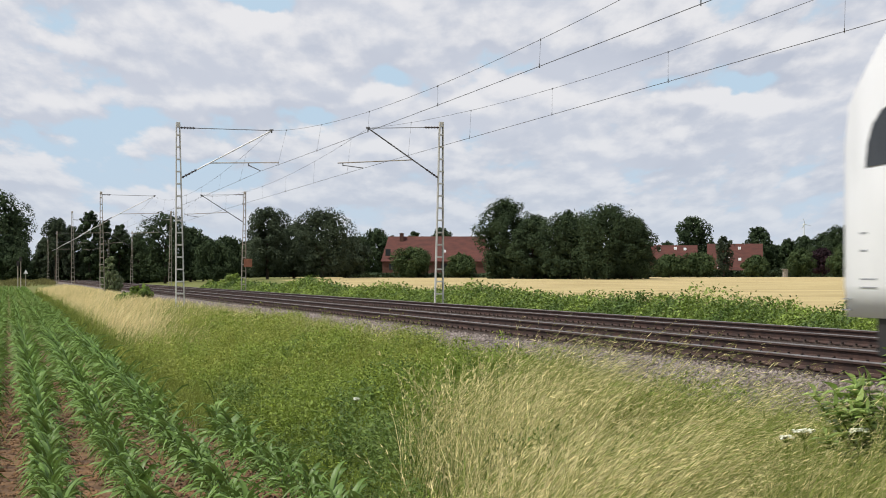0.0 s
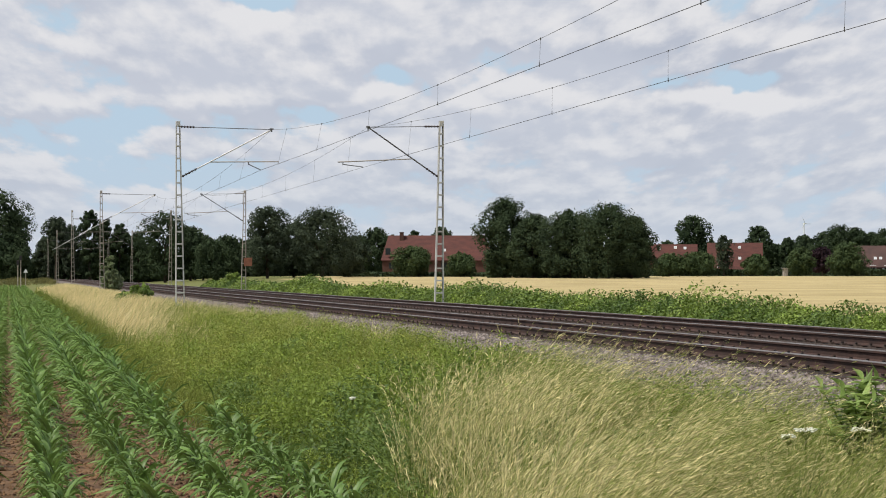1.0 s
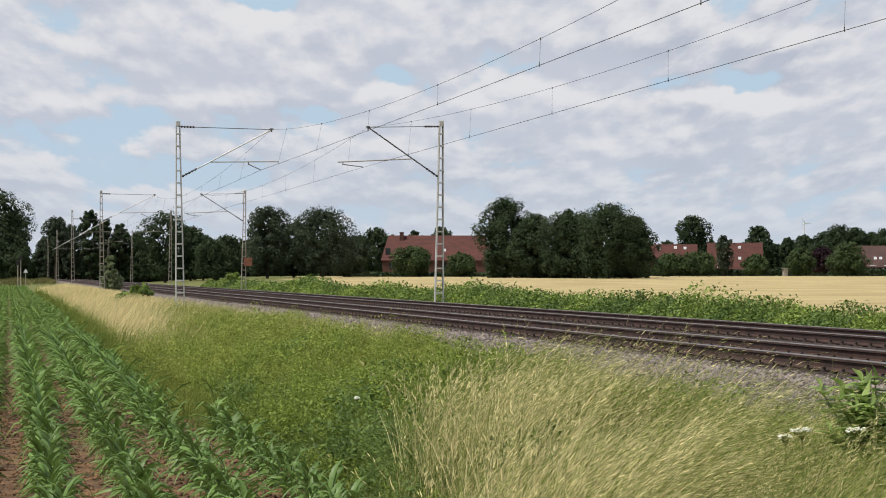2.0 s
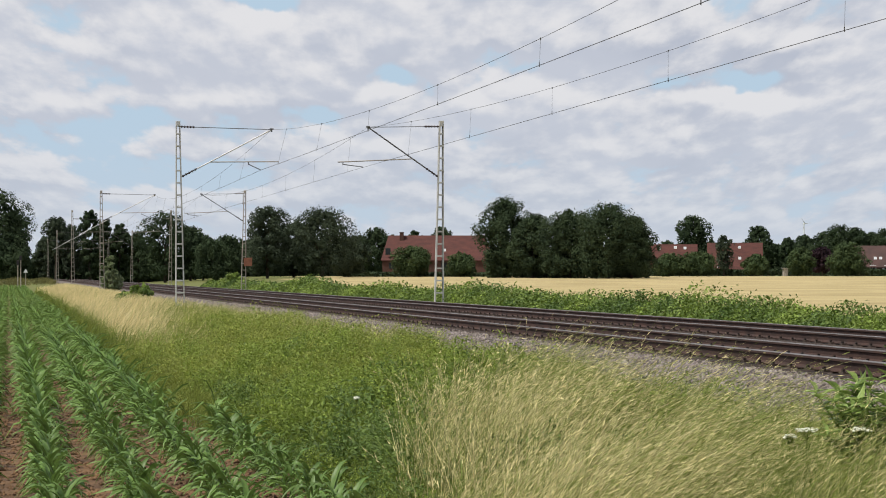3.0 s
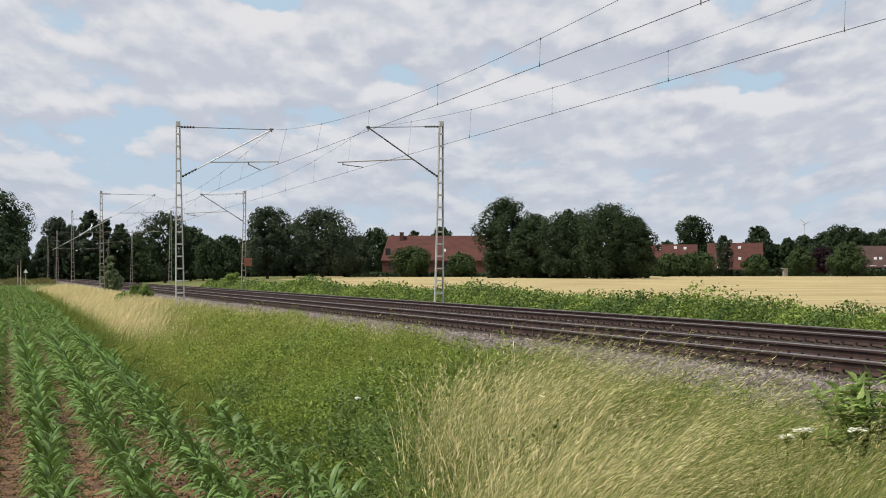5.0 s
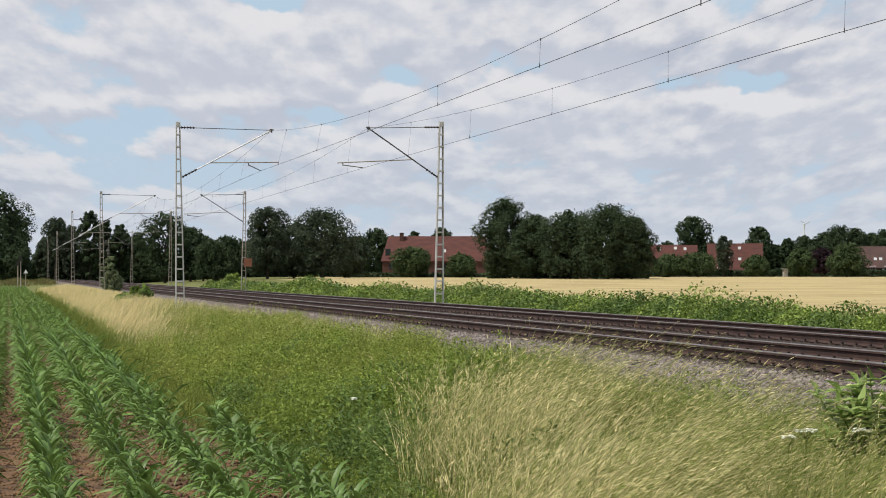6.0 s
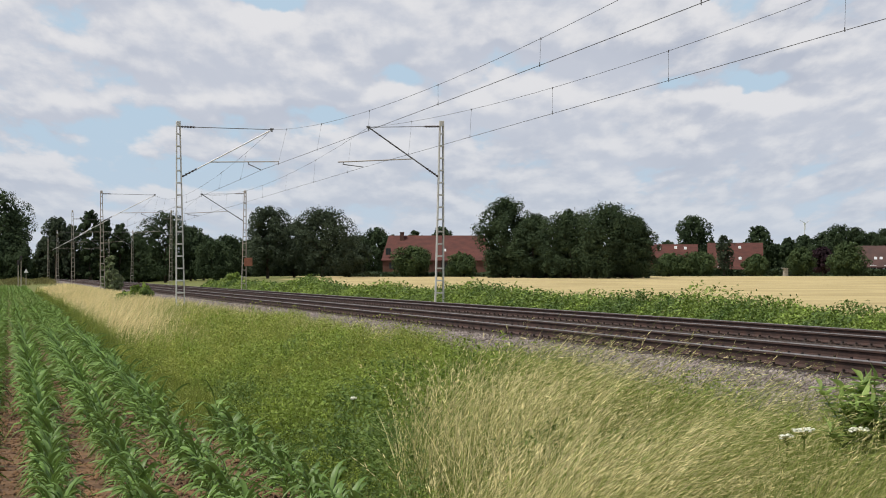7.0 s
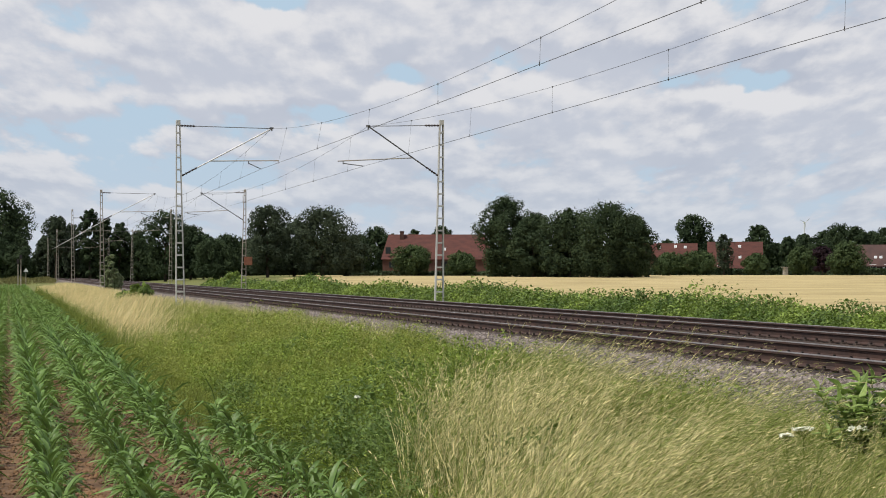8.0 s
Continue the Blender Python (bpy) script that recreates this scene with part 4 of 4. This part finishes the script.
def build_stones():
    n = 24000
    x, y = rng.uniform(8.0, 9.35, n), 17 + 75 * rng.uniform(0, 1, n) ** 1.8
    z = np.interp(x, [7.9, 8.2, 8.85, 9.3], [0.45, 0.72, RAIL - 0.22, RAIL - 0.2])
    m = 9000
    x2, y2 = rng.uniform(9.3, 17.0, m), 20 + 70 * rng.uniform(0, 1, m) ** 1.5
    z2 = np.interp(x2, [9.3, 11.8, 12.5, 13.2, 15.8, 16.2, 17.0], [RAIL - 0.2, RAIL - 0.2, RAIL - 0.26, RAIL - 0.2, RAIL - 0.2, RAIL - 0.22, 0.62])
    v, f = stones(np.stack([x, y, z], 1), 0.034)
    tagged(new("ballast_stones", soup("ballast_stones", v, f, STONE)), "grey and brown crushed stones along the track shoulder", "ballast", kind="stuff")
    v, f = stones(np.stack([x2, y2, z2], 1), 0.034)
    tagged(new("ballast_stones", soup("ballast_stones", v, f, OLD_STONE)), "rust-stained crushed stones between the rails", "ballast", kind="stuff")


build_stones()


# ---- verge ----
def weed_mesh(radius, height, leaves, size, mat, plants=20):
    """A clump of single plants, each a leafy stem of its own height, the leaves wider apart towards its foot."""
    pr, pa = radius * np.sqrt(rng.uniform(0, 1, plants)), rng.uniform(0, 2 * np.pi, plants)
    px, py = pr * np.cos(pa), pr * np.sin(pa)
    ph = height * rng.uniform(0.55, 1.12, plants) * (1 - 0.25 * (pr / radius) ** 3)
    k = rng.integers(0, plants, leaves)
    t = rng.uniform(0.05, 1, leaves) ** 0.7
    r = (0.05 + 0.17 * np.sqrt(1 - t * 0.9)) * np.sqrt(rng.uniform(0, 1, leaves))
    a = rng.uniform(0, 2 * np.pi, leaves)
    lean = 0.08 * t * t
    v, f = leaf_quads(np.stack([px[k] + r * np.cos(a) + lean, py[k] + r * np.sin(a), ph[k] * t], 1), size * (1.15 - 0.35 * t), 0.6, 2.2)
    n = plants * 3
    q = rng.integers(0, plants, n)
    base = np.stack([px[q] + rng.normal(0, 0.03, n), py[q] + rng.normal(0, 0.03, n), np.zeros(n)], 1)
    sv, sf = blade_strips(base, ph[q] * rng.uniform(0.9, 1.15, n), 0.007, rng.normal(0.15, 0.15, (n, 2)), 0.8, 4)
    tri = np.concatenate([sf[:, [0, 1, 2]], sf[:, [0, 2, 3]]])
    v, f = join((v, f), (sv, tri))
    return soup("weed_clump", v, f, mat)


def grass_mesh(radius, height, stems, straw, upright=1.0):
    """A tuft: green leaf blades below, thin olive stems above them, and feathery seed heads of small spikelets that the wind draws out; straw is the share of ripe ones."""
    n = stems
    r, a = radius * np.sqrt(rng.uniform(0, 1, n)), rng.uniform(0, 2 * np.pi, n)
    base = np.stack([r * np.cos(a), r * np.sin(a), np.zeros(n) - 0.05], 1)
    h = height * rng.uniform(0.5, 1.1, n) * (1 - 0.25 * (r / radius) ** 2)
    drift, cross = rng.uniform(0.40, 0.95) * upright, rng.uniform(-0.3, 0.15) * upright
    lean = np.stack([rng.normal(drift, 0.24, n), rng.normal(cross, 0.24, n)], 1) + base[:, :2] * 0.35
    bend = 1.3
    p1 = blade_strips(base, h, 0.0042, lean, bend, 5)
    # spikelets along the top quarter of each stem
    k = 9
    pick = np.repeat(np.arange(n), k)
    t = rng.uniform(0.66, 1.0, n * k)
    reach = t ** (1 + bend)
    hh, ln = h[pick], lean[pick]
    slope = np.hypot(ln[:, 0], ln[:, 1])
    at = base[pick] + np.stack([ln[:, 0] * hh * reach, ln[:, 1] * hh * reach, hh * (t - 0.22 * slope * t ** 3)], 1)
    along = np.stack([ln[:, 0] * (1 + bend) * t ** bend, ln[:, 1] * (1 + bend) * t ** bend, 1 - 0.66 * slope * t * t], 1)
    along += rng.normal(0, 0.26, along.shape) + np.array([0.30, 0, -0.10])
    along /= np.linalg.norm(along, axis=1)[:, None]
    side = np.cross(along, rng.normal(0, 1, along.shape))
    side /= np.linalg.norm(side, axis=1)[:, None]
    size = rng.uniform(0.025, 0.065, n * k)[:, None]
    wide = rng.uniform(0.0011, 0.0022, n * k)[:, None] * (0.8 + 0.4 * (t < 0.95))[:, None]
    v2 = np.stack([at, at + along * size * 0.45 + side * wide, at + along * size, at + along * size * 0.45 - side * wide], 1).reshape(-1, 3)
    p2 = (v2, np.arange(n * k)[:, None] * 4 + np.arange(4)[None])
    m = int(n * 1.1)
    r3, a3 = radius * np.sqrt(rng.uniform(0, 1, m)), rng.uniform(0, 2 * np.pi, m)
    b2 = np.stack([r3 * np.cos(a3), r3 * np.sin(a3), np.full(m, -0.05)], 1)
    l3 = np.stack([rng.normal(drift * 1.2, 0.38, m), rng.normal(cross, 0.38, m)], 1) + b2[:, :2] * 0.5
    p3 = blade_strips(b2, height * rng.uniform(0.3, 0.7, m), 0.008, l3, 0.9, 4)
    made = []
    stem_kind = np.where(rng.uniform(0, 1, n) < straw * 0.6, 0, np.where(rng.uniform(0, 1, n) < 0.6, 2, 1))
    head_kind = np.where(rng.uniform(0, 1, n) < 0.16 + straw, 0, np.where(rng.uniform(0, 1, n) < 0.75, 2, 1))
    blade_kind = np.where(rng.uniform(0, 1, m) < straw * 0.3, 0, np.where(rng.uniform(0, 1, m) < 0.25, 2, 1))
    for name, strips, kinds in (("stem_cluster", p1, np.repeat(stem_kind, 5)), ("seed_cluster", p2, np.repeat(head_kind, k)), ("blade_cluster", p3, np.repeat(blade_kind, 4))):
        me = soup(name, *strips, [STRAW, GREEN_BLADE, OLIVE_STEM])
        me.polygons.foreach_set("material_index", kinds.astype(np.int32))
        made.append(me)
    return made


def in_tall_grass(x, y):
    return x / y > 0.208 + 0.008 * math.sin(y * 0.9) and y < 26.8 - 0.1 * (x - 3)


def build_verge():
    weeds = [weed_mesh(0.75, rng.uniform(0.65, 0.85), 1900, rng.uniform(0.021, 0.029), (WEED_LEAF, DARK_WEED, WEED_LEAF, OLIVE_WEED)[i % 4]) for i in range(9)]
    tufts = [grass_mesh(0.52, 1.12, 340, s) for s in (0.55, 0.48, 0.40, 0.33, 0.26, 0.2, 0.14, 0.09, 0.04)]
    tall = [grass_mesh(0.45, 1.2, 320, s, 0.45) for s in (0.8, 0.7, 0.6)]
    y = 12.0
    while y < 62:
        step = 0.74 if y < 30 else 0.95
        edge = 2.9 if y < 17 else (3.2 if y < 27 else 3.2 - 0.65 * smooth(27, 34, y))
        x = edge + 0.05
        while x < 8.1:
            gx, gy = x + rng.normal(0, 0.15), y + rng.normal(0, 0.15)
            if gx / gy < 0.44 and gx / gy > 0.03 and gx > edge - 0.1 and gx < (7.85 if gx / gy < 0.27 else 6.9) and not (gy > 52 and gx < 4.5 + 0.085 * (gy - 52)):
                z = ground_z(gx, gy)
                wild = rng.uniform() < 0.035
                if wild or in_tall_grass(gx, gy) and rng.uniform() > (0.05 if gx / gy < 0.3 else 0.24) * smooth(16, 18, gy) + 0.38 * smooth(19.5, 23, gy):
                    green = noise.noise(Vector((gx * 0.55, gy * 0.35, 3)))
                    k = int(np.clip(2.6 + green * 11 + 3.2 * smooth(19.5, 22.5, gy) + (2.0 if gx / gy > 0.31 else -1.6) + rng.normal(0, 0.8), 0, 8))
                    if wild and not in_tall_grass(gx, gy):
                        k = int(rng.integers(6, 9))
                    mesh = tall[rng.integers(3)] if gx / gy < 0.275 and gy < 20 and rng.uniform() < 0.6 and not wild else tufts[k]
                    if rng.uniform() < 0.10 and not wild:
                        x += step
                        continue        # a gap in the grass
                    ob, s = new("grass_tuft"), rng.uniform(0.42, 1.25) * (1.0 - 0.22 * smooth(5.8, 7.0, gx)) * (1.13 if gx / gy < 0.27 else (1.12 if gx < 5.8 else 0.9))
                    for me in mesh:
                        blades = tagged(new(me.name.split(".")[0], me), kind="stuff")
                        blades.parent = ob
                    lab, cat, grp, force = "tall straw-coloured grass tuft bent over by the wind", "grass tuft", "tall grass tufts on the verge", 5.0
                    if k > 4:
                        lab = "tall green and straw grass tuft bent over by the wind"
                    rz = rng.uniform(-60, 45)
                else:
                    sort = int(np.clip(4 + 9 * noise.noise(Vector((gx * 0.5, gy * 0.25, 8))) + rng.normal(0, 1.6), 0, 8))
                    if rng.uniform() < 0.6 * smooth(30, 42, gy):
                        sort = 3        # yellower towards the distance
                    elif gx < 4.0 and 19 < gy < 24 and rng.uniform() < 0.5:
                        sort = 5 if rng.uniform() < 0.6 else 1      # a patch of darker clumps beside the maize
                    elif gy < 30 and sort % 4 == 3:
                        sort -= 1
                    ob, s = new("weed_clump", weeds[sort]), rng.uniform(0.55, 1.32) * (1 - 0.38 * smooth(6.0, 7.4, gx)) * (0.55 + 0.45 * smooth(edge, edge + 0.8, gx))
                    lab, cat, grp, force = "dense clump of green leafy weeds on the verge", "weeds", "weed clumps on the verge", 1.8
                    rz = rng.uniform(0, 360)
                m = pose(gx, gy, z - 0.03, 0, 0, rz)
                ob.matrix_basis = m @ Matrix.Diagonal((s, s, s, 1))
                tagged(ob, lab, cat, group=grp)
                MOVERS.append((ob, m, force, gx * 0.9 + gy * 0.35))
            x += step
        y += step
    # what is farther off, and the sparse blades among the weeds
    n = 40000
    x, y = rng.uniform(2.7, 7.7, n), 58 + 34 * rng.uniform(0, 1, n)
    keep = x > 4.3 + (y - 56) * 0.085 + 0.5 * rng.normal(0, 1, n)
    x, y = x[keep], y[keep]
    n = len(x)
    z = zs(x, y) + 0.55 * rng.uniform(0, 1, n) ** 0.6 * (1 - 0.6 * np.clip((x - 6) / 1.4, 0, 1)) * (0.8 + 0.3 * np.sin(x * 2.1 + y) * np.sin(y * 0.7))
    v, f = leaf_quads(np.stack([x, y, z], 1), 0.05, 0.5, 2.0)
    tagged(new("verge_weeds", soup("verge_weeds", v, f, OLIVE_WEED)), "green weeds spread along the railway verge", "weeds", kind="stuff")
    n = 12000
    x, y = rng.uniform(3.0, 8.3, n), 12 + 55 * rng.uniform(0, 1, n)
    keep = (x < 6.6) | (rng.uniform(0, 1, n) < 0.35)
    x, y = x[keep], y[keep]
    n = len(x)
    lean = np.stack([rng.normal(0.4, 0.2, n), rng.normal(-0.1, 0.2, n)], 1)
    v, f = blade_strips(np.stack([x, y, zs(x, y)], 1), rng.uniform(0.35, 0.75, n) * (1 - 0.4 * np.clip((x - 6.0) / 1.8, 0, 1)), 0.007, lean, 0.8, 4)
    tagged(new("verge_grass", soup("verge_grass", v, f, GREEN_BLADE)), "thin green grass scattered through the verge", "grass", kind="stuff")
    n = 3200
    x, y = rng.uniform(6.4, 8.0, n), 40 + 70 * rng.uniform(0, 1, n)
    lean = np.stack([rng.normal(0.35, 0.2, n), rng.normal(-0.1, 0.2, n)], 1)
    v, f = blade_strips(np.stack([x, y, zs(x, y)], 1), rng.uniform(0.25, 0.55, n), 0.010, lean, 0.8, 4, head=0.8)
    tagged(new("dry_grass", soup("dry_grass", v, f, STRAW)), "thin pale dry grass at the ballast's foot", "grass", kind="stuff")
    # the dry strip along the field, with green grass on its two edges
    n = 52000
    y = 53 + 207 * rng.uniform(0, 1, n) ** 1.3
    x = rng.uniform(3.0, 7.6, n)
    wave = 0.35 * np.sin(y * 0.21) + 0.25 * np.sin(y * 0.53 + 1)
    chance = np.clip((4.6 + (y - 60) * 0.085 + wave - x) / 1.8, 0.2, 0.9) * np.clip((x - 2.8) / 0.7, 0, 1)
    ripe = rng.uniform(0, 1, n) < chance
    for label, keep, mat in (("pale dry grass strip between maize field and railway", ripe, DRY), ("green grass along the edges of the dry strip", ~ripe & (rng.uniform(0, 1, n) < 0.8), OLIVE_STEM)):
        px, py = x[keep], y[keep]
        k = len(px)
        lean = np.stack([rng.normal(0.35, 0.2, k), rng.normal(-0.1, 0.2, k)], 1)
        tall = rng.uniform(0.45, 0.95, k) * (0.85 + 0.2 * np.sin(px * 1.9 + py * 0.6) * np.sin(py * 0.37)) * (1 - 0.45 * np.clip((px - 5.8) / 1.6, 0, 1))
        v, f = blade_strips(np.stack([px, py, zs(px, py)], 1), tall, 0.006 + 0.00017 * py, lean, 0.8, 3, head=0.6)
        tagged(new("dry_grass" if mat is DRY else "edge_grass", soup("dry_grass", v, f, mat)), label, "grass", kind="stuff")
    # the tall green fringe between the maize and the verge
    n = 16000
    y = 29 + 190 * rng.uniform(0, 1, n) ** 1.5
    x = 2.85 + rng.normal(0, 0.22, n)
    lean = np.stack([rng.normal(0.2, 0.25, n), rng.normal(-0.1, 0.25, n)], 1)
    tall = rng.uniform(0.3, 0.78, n) * (0.8 + 0.25 * np.sin(y * 0.9) * np.sin(y * 0.31)) * np.interp(y, (29, 36), (0.55, 1.0))
    v, f = blade_strips(np.stack([x, y, zs(x, y)], 1), tall, 0.005 + 0.00014 * y, lean, 0.8, 4)
    tagged(new("fringe_grass", soup("fringe_grass", v, f, GREEN_BLADE)), "tall green grass fringe along the maize field", "grass", kind="stuff")
    # rough grass on the low bank where the maize ends
    n = 9000
    x, y = rng.uniform(-16, 7, n), rng.uniform(318, 352, n)
    lean = np.stack([rng.normal(0.3, 0.3, n), rng.normal(0, 0.3, n)], 1)
    v, f = blade_strips(np.stack([x, y, zs(x, y)], 1), rng.uniform(0.25, 0.7, n) * (0.8 + 0.3 * np.sin(x * 1.3)), 0.07, lean, 0.8, 3)
    tagged(new("bank_grass", soup("bank_grass", v, f, BANK_GRASS)), "rough olive grass on the low bank behind the maize", "grass", kind="stuff")


build_verge()


def build_brambles():
    """The low thicket behind the far track, in leaf clumps of uneven height."""
    n = 190000
    y = 36 + 170 * rng.uniform(0, 1, n) ** 1.8
    x = rng.uniform(17.4, 20.6, n)
    h = np.interp(y, [36, 46, 48, 52, 56, 64, 74, 88, 98, 108, 123, 137, 150, 173, 206], [0.8, 0.9, 0.92, 0.98, 1.22, 1.06, 1.0, 1.32, 0.95, 1.22, 0.85, 1.5, 1.0, 1.1, 1.0])
    h = h * (0.95 + 0.20 * np.sin(y * 1.7 + x * 1.1) * np.sin(y * 0.6 + 2) + 0.07 * np.sin(y * 4.1 + x * 3)) * np.clip((x - 16.9) / 1.4, 0.22, 1)
    h = h * np.where(np.sin(y * 9.1 + x * 7.3) * np.sin(y * 5.3 - x * 4.1) > 0.6, 1.1, 1.0)
    z = zs(x, y) + h * rng.uniform(0.0, 1, n) ** 0.55
    v, f = leaf_quads(np.stack([x, y, z], 1), 0.058 + 0.0005 * (y - 36), 0.6, 1.5)
    tagged(new("bramble_thicket", soup("bramble_thicket", v, f, BRAMBLE)), "low green bramble thicket behind the railway tracks", "bramble", kind="stuff")


build_brambles()


def bush(x, y, w, h, mat, label, leaves=1500, size=0.12):
    b = new("bush")
    b.location = (x, y, ground_z(x, y))
    c = new("crown", crown_mesh(w, h, 0.02, 14, leaves, size, mat))
    c.parent = b
    bm = fresh()
    for i in range(5):
        a = i * 1.25
        tube(bm, (0.05 * math.cos(a), 0.05 * math.sin(a), 0), (math.cos(a) * w * 0.2, math.sin(a) * w * 0.2, h * 0.6), 0.03, 0.01, 6)
    part("stems", bm, BARK, b)
    tagged(b, label, "bush", group="bushes along the railway")


bush(7.7, 172, 1.7, 3.0, WILLOW, "grey-green bush at the foot of a catenary mast")
bush(8.1, 176, 2.2, 1.9, WILLOW, "grey-green bush at the foot of a catenary mast")
bush(6.3, 118, 1.8, 0.8, BRAMBLE, "low green bush in the dry grass strip")
bush(7.2, 122, 1.9, 0.95, BRAMBLE, "low green bush in the dry grass strip")
bush(18.6, 186, 2.8, 1.9, BRAMBLE, "light green bush beside the far track")
bush(19.0, 142, 3.6, 1.7, BRAMBLE, "light green bush beside the far track")


def build_posts():
    for x, y, h in ((1.62, 300, 4.2), (1.25, 300, 3.6)):
        p = new("signal_post")
        p.location = (x, y, ground_z(x, y))
        bm = fresh()
        tube(bm, (0, 0, -0.2), (0, 0, h), 0.07, 0.06, 8)
        part("pole", bm, GALV_OLD, p)
        bm = fresh()
        box(bm, (0.35, 0.25, 0.6), (0, 0, h + 0.1), bevel=0.03)
        part("signal_head", bm, TRAIN_BLACK, p, "small black signal box")
        tagged(p, "thin grey signal post at the end of the maize field", "signal post", group="signal posts")
    t = new("warning_sign")
    t.location = (2.25, 296, ground_z(2.25, 296))
    bm = fresh()
    tube(bm, (0, 0, -0.2), (0, 0, 2.4), 0.04, 0.04, 8)
    part("pole", bm, GALV_OLD, t)
    bm = fresh()
    vs = [bm.verts.new((x, y, z)) for y in (-0.08, -0.05) for x, z in ((-0.3, 2.35), (0.3, 2.35), (0.0, 2.87))]
    bm.faces.new(vs[:3]), bm.faces.new(list(reversed(vs[3:])))
    for i in range(3):
        j = (i + 1) % 3
        bm.faces.new((vs[i], vs[3 + i], vs[3 + j], vs[j]))
    bmesh.ops.recalc_face_normals(bm, faces=bm.faces)
    part("plate", bm, ALU, t, "white triangular plate")
    tagged(t, "white triangular warning sign on a thin post", "sign")


build_posts()


# ---- shrub and flowers close to the camera ----
def broad_leaf(bm, at, d, up, length, width):
    d, up = d.normalized(), up.normalized()
    side = d.cross(up).normalized()
    up = side.cross(d)
    rows = []
    for k in range(6):
        t = k / 5
        w = width * math.sin(math.pi * min(0.97, 0.06 + t) ** 0.8) / 2
        c = at + d * length * t - up * length * 0.28 * t * t
        rows.append([bm.verts.new(c - side * w + up * w * 0.35), bm.verts.new(c), bm.verts.new(c + side * w + up * w * 0.35)])
    for a, b in zip(rows, rows[1:]):
        for i in (0, 1):
            bm.faces.new((a[i], a[i + 1], b[i + 1], b[i]))


def build_shrub(x, y, stems, height, spread, label):
    sh = new("shrub")
    sh.location = (x, y, ground_z(x, y))
    leaf, stem = fresh(), fresh()
    for i in range(stems):
        a = rng.uniform(0, 2 * math.pi)
        r = spread * rng.uniform(0.25, 1)
        top = Vector((math.cos(a) * r, math.sin(a) * r, height * rng.uniform(0.6, 1.0) * (1 - 0.25 * r / spread)))
        foot = Vector((math.cos(a) * 0.1, math.sin(a) * 0.1, 0))
        tube(stem, foot, top, 0.012, 0.004, 6)
        n = 13
        for k in range(n):
            t = 0.3 + 0.7 * k / (n - 1)
            p = foot.lerp(top, t)
            for s in (0, math.pi):
                b = k * 1.57 + s + rng.uniform(-0.3, 0.3)
                d = Vector((math.cos(b), math.sin(b), rng.uniform(0.1, 0.7)))
                broad_leaf(leaf, p, d, Vector((0, 0, 1)), rng.uniform(0.10, 0.16), rng.uniform(0.07, 0.105))
        broad_leaf(leaf, top, Vector((rng.normal(), rng.normal(), 2)), Vector((1, 0, 0.2)), 0.14, 0.085)
    part("stems", stem, GREEN_BLADE, sh)
    part("leaves", leaf, SHRUB_LEAF, sh)
    tagged(sh, label, "shrub", group="broad-leaved shrubs on the verge")
    MOVERS.append((sh, Matrix.Translation(sh.location), 3.0, 1.0))


build_shrub(6.52, 14.9, 34, 1.36, 0.60, "broad-leaved light green shrub growing on the verge")
build_shrub(6.40, 15.3, 34, 0.95, 0.62, "low broad-leaved green shrub growing on the verge")


def build_umbel(x, y, h, w):
    u = new("umbel_flower")
    u.location = (x, y, ground_z(x, y))
    bm = fresh()
    tube(bm, (0, 0, 0), (0, 0, h - 0.08), 0.008, 0.005, 6)
    tips = []
    for i in range(26):
        a, r = i * 2.4, w / 2 * math.sqrt((i + 0.5) / 26)
        tips.append((math.cos(a) * r, math.sin(a) * r, h - 0.25 * r * r / w + rng.uniform(-0.01, 0.01)))
        tube(bm, (0, 0, h - 0.08), tips[-1], 0.002, 0.0015, 4)
    part("stem", bm, GREEN_BLADE, u)
    bm = fresh()
    for t in tips:
        bmesh.ops.create_icosphere(bm, subdivisions=1, radius=0.016, matrix=Matrix.Translation(t) @ Matrix.Diagonal((1, 1, 0.45, 1)))
    part("blossom", bm, BLOSSOM, u, "flat white flower head")
    tagged(u, "white flat-topped umbel flower among the verge grass", "flower", group="white umbel flowers")
    MOVERS.append((u, Matrix.Translation(u.location), 2.5, x))


build_umbel(5.60, 15.0, 0.645, 0.17)
build_umbel(5.49, 15.05, 0.62, 0.10)
build_umbel(5.98, 14.9, 0.57, 0.15)
build_umbel(3.75, 24.0, 0.70, 0.05)


# ---- what moves ----
def motions():
    walk(SKY, [(0.0, pose(0, 0, 0, 0, 0, 0.165)), (8.0, pose(0, 0, 0, 0, 0, -0.165))])
    walk(TRAIN, [(0.0, pose(TRACKS[0], 23.33, RAIL)), (8.0, pose(TRACKS[0], 23.33 - 264, RAIL))])
    walk(ROTOR, [(0.5 * i, pose(0, -1.3, 36.3, 0, -20 + 57 * i, 0)) for i in range(17)])
    for thing, rest, force, phase in MOVERS:
        s = thing.scale.copy()
        step = 0.4
        rows = []
        for i in range(21):
            t = i * step
            gust = math.sin(2.3 * t - phase) + 0.6 * math.sin(4.1 * t - 1.7 * phase + 1) + 0.4 * math.sin(0.9 * t - 0.4 * phase)
            side = math.sin(3.1 * t - 0.8 * phase + 2)
            lean = pose(0, 0, 0, 0.35 * force * side, 0.65 * force * gust, 0)
            rows.append((t, Matrix.Translation(rest.translation) @ lean @ rest.to_3x3().to_4x4()))
        walk(thing, rows)
        thing.scale = s


motions()
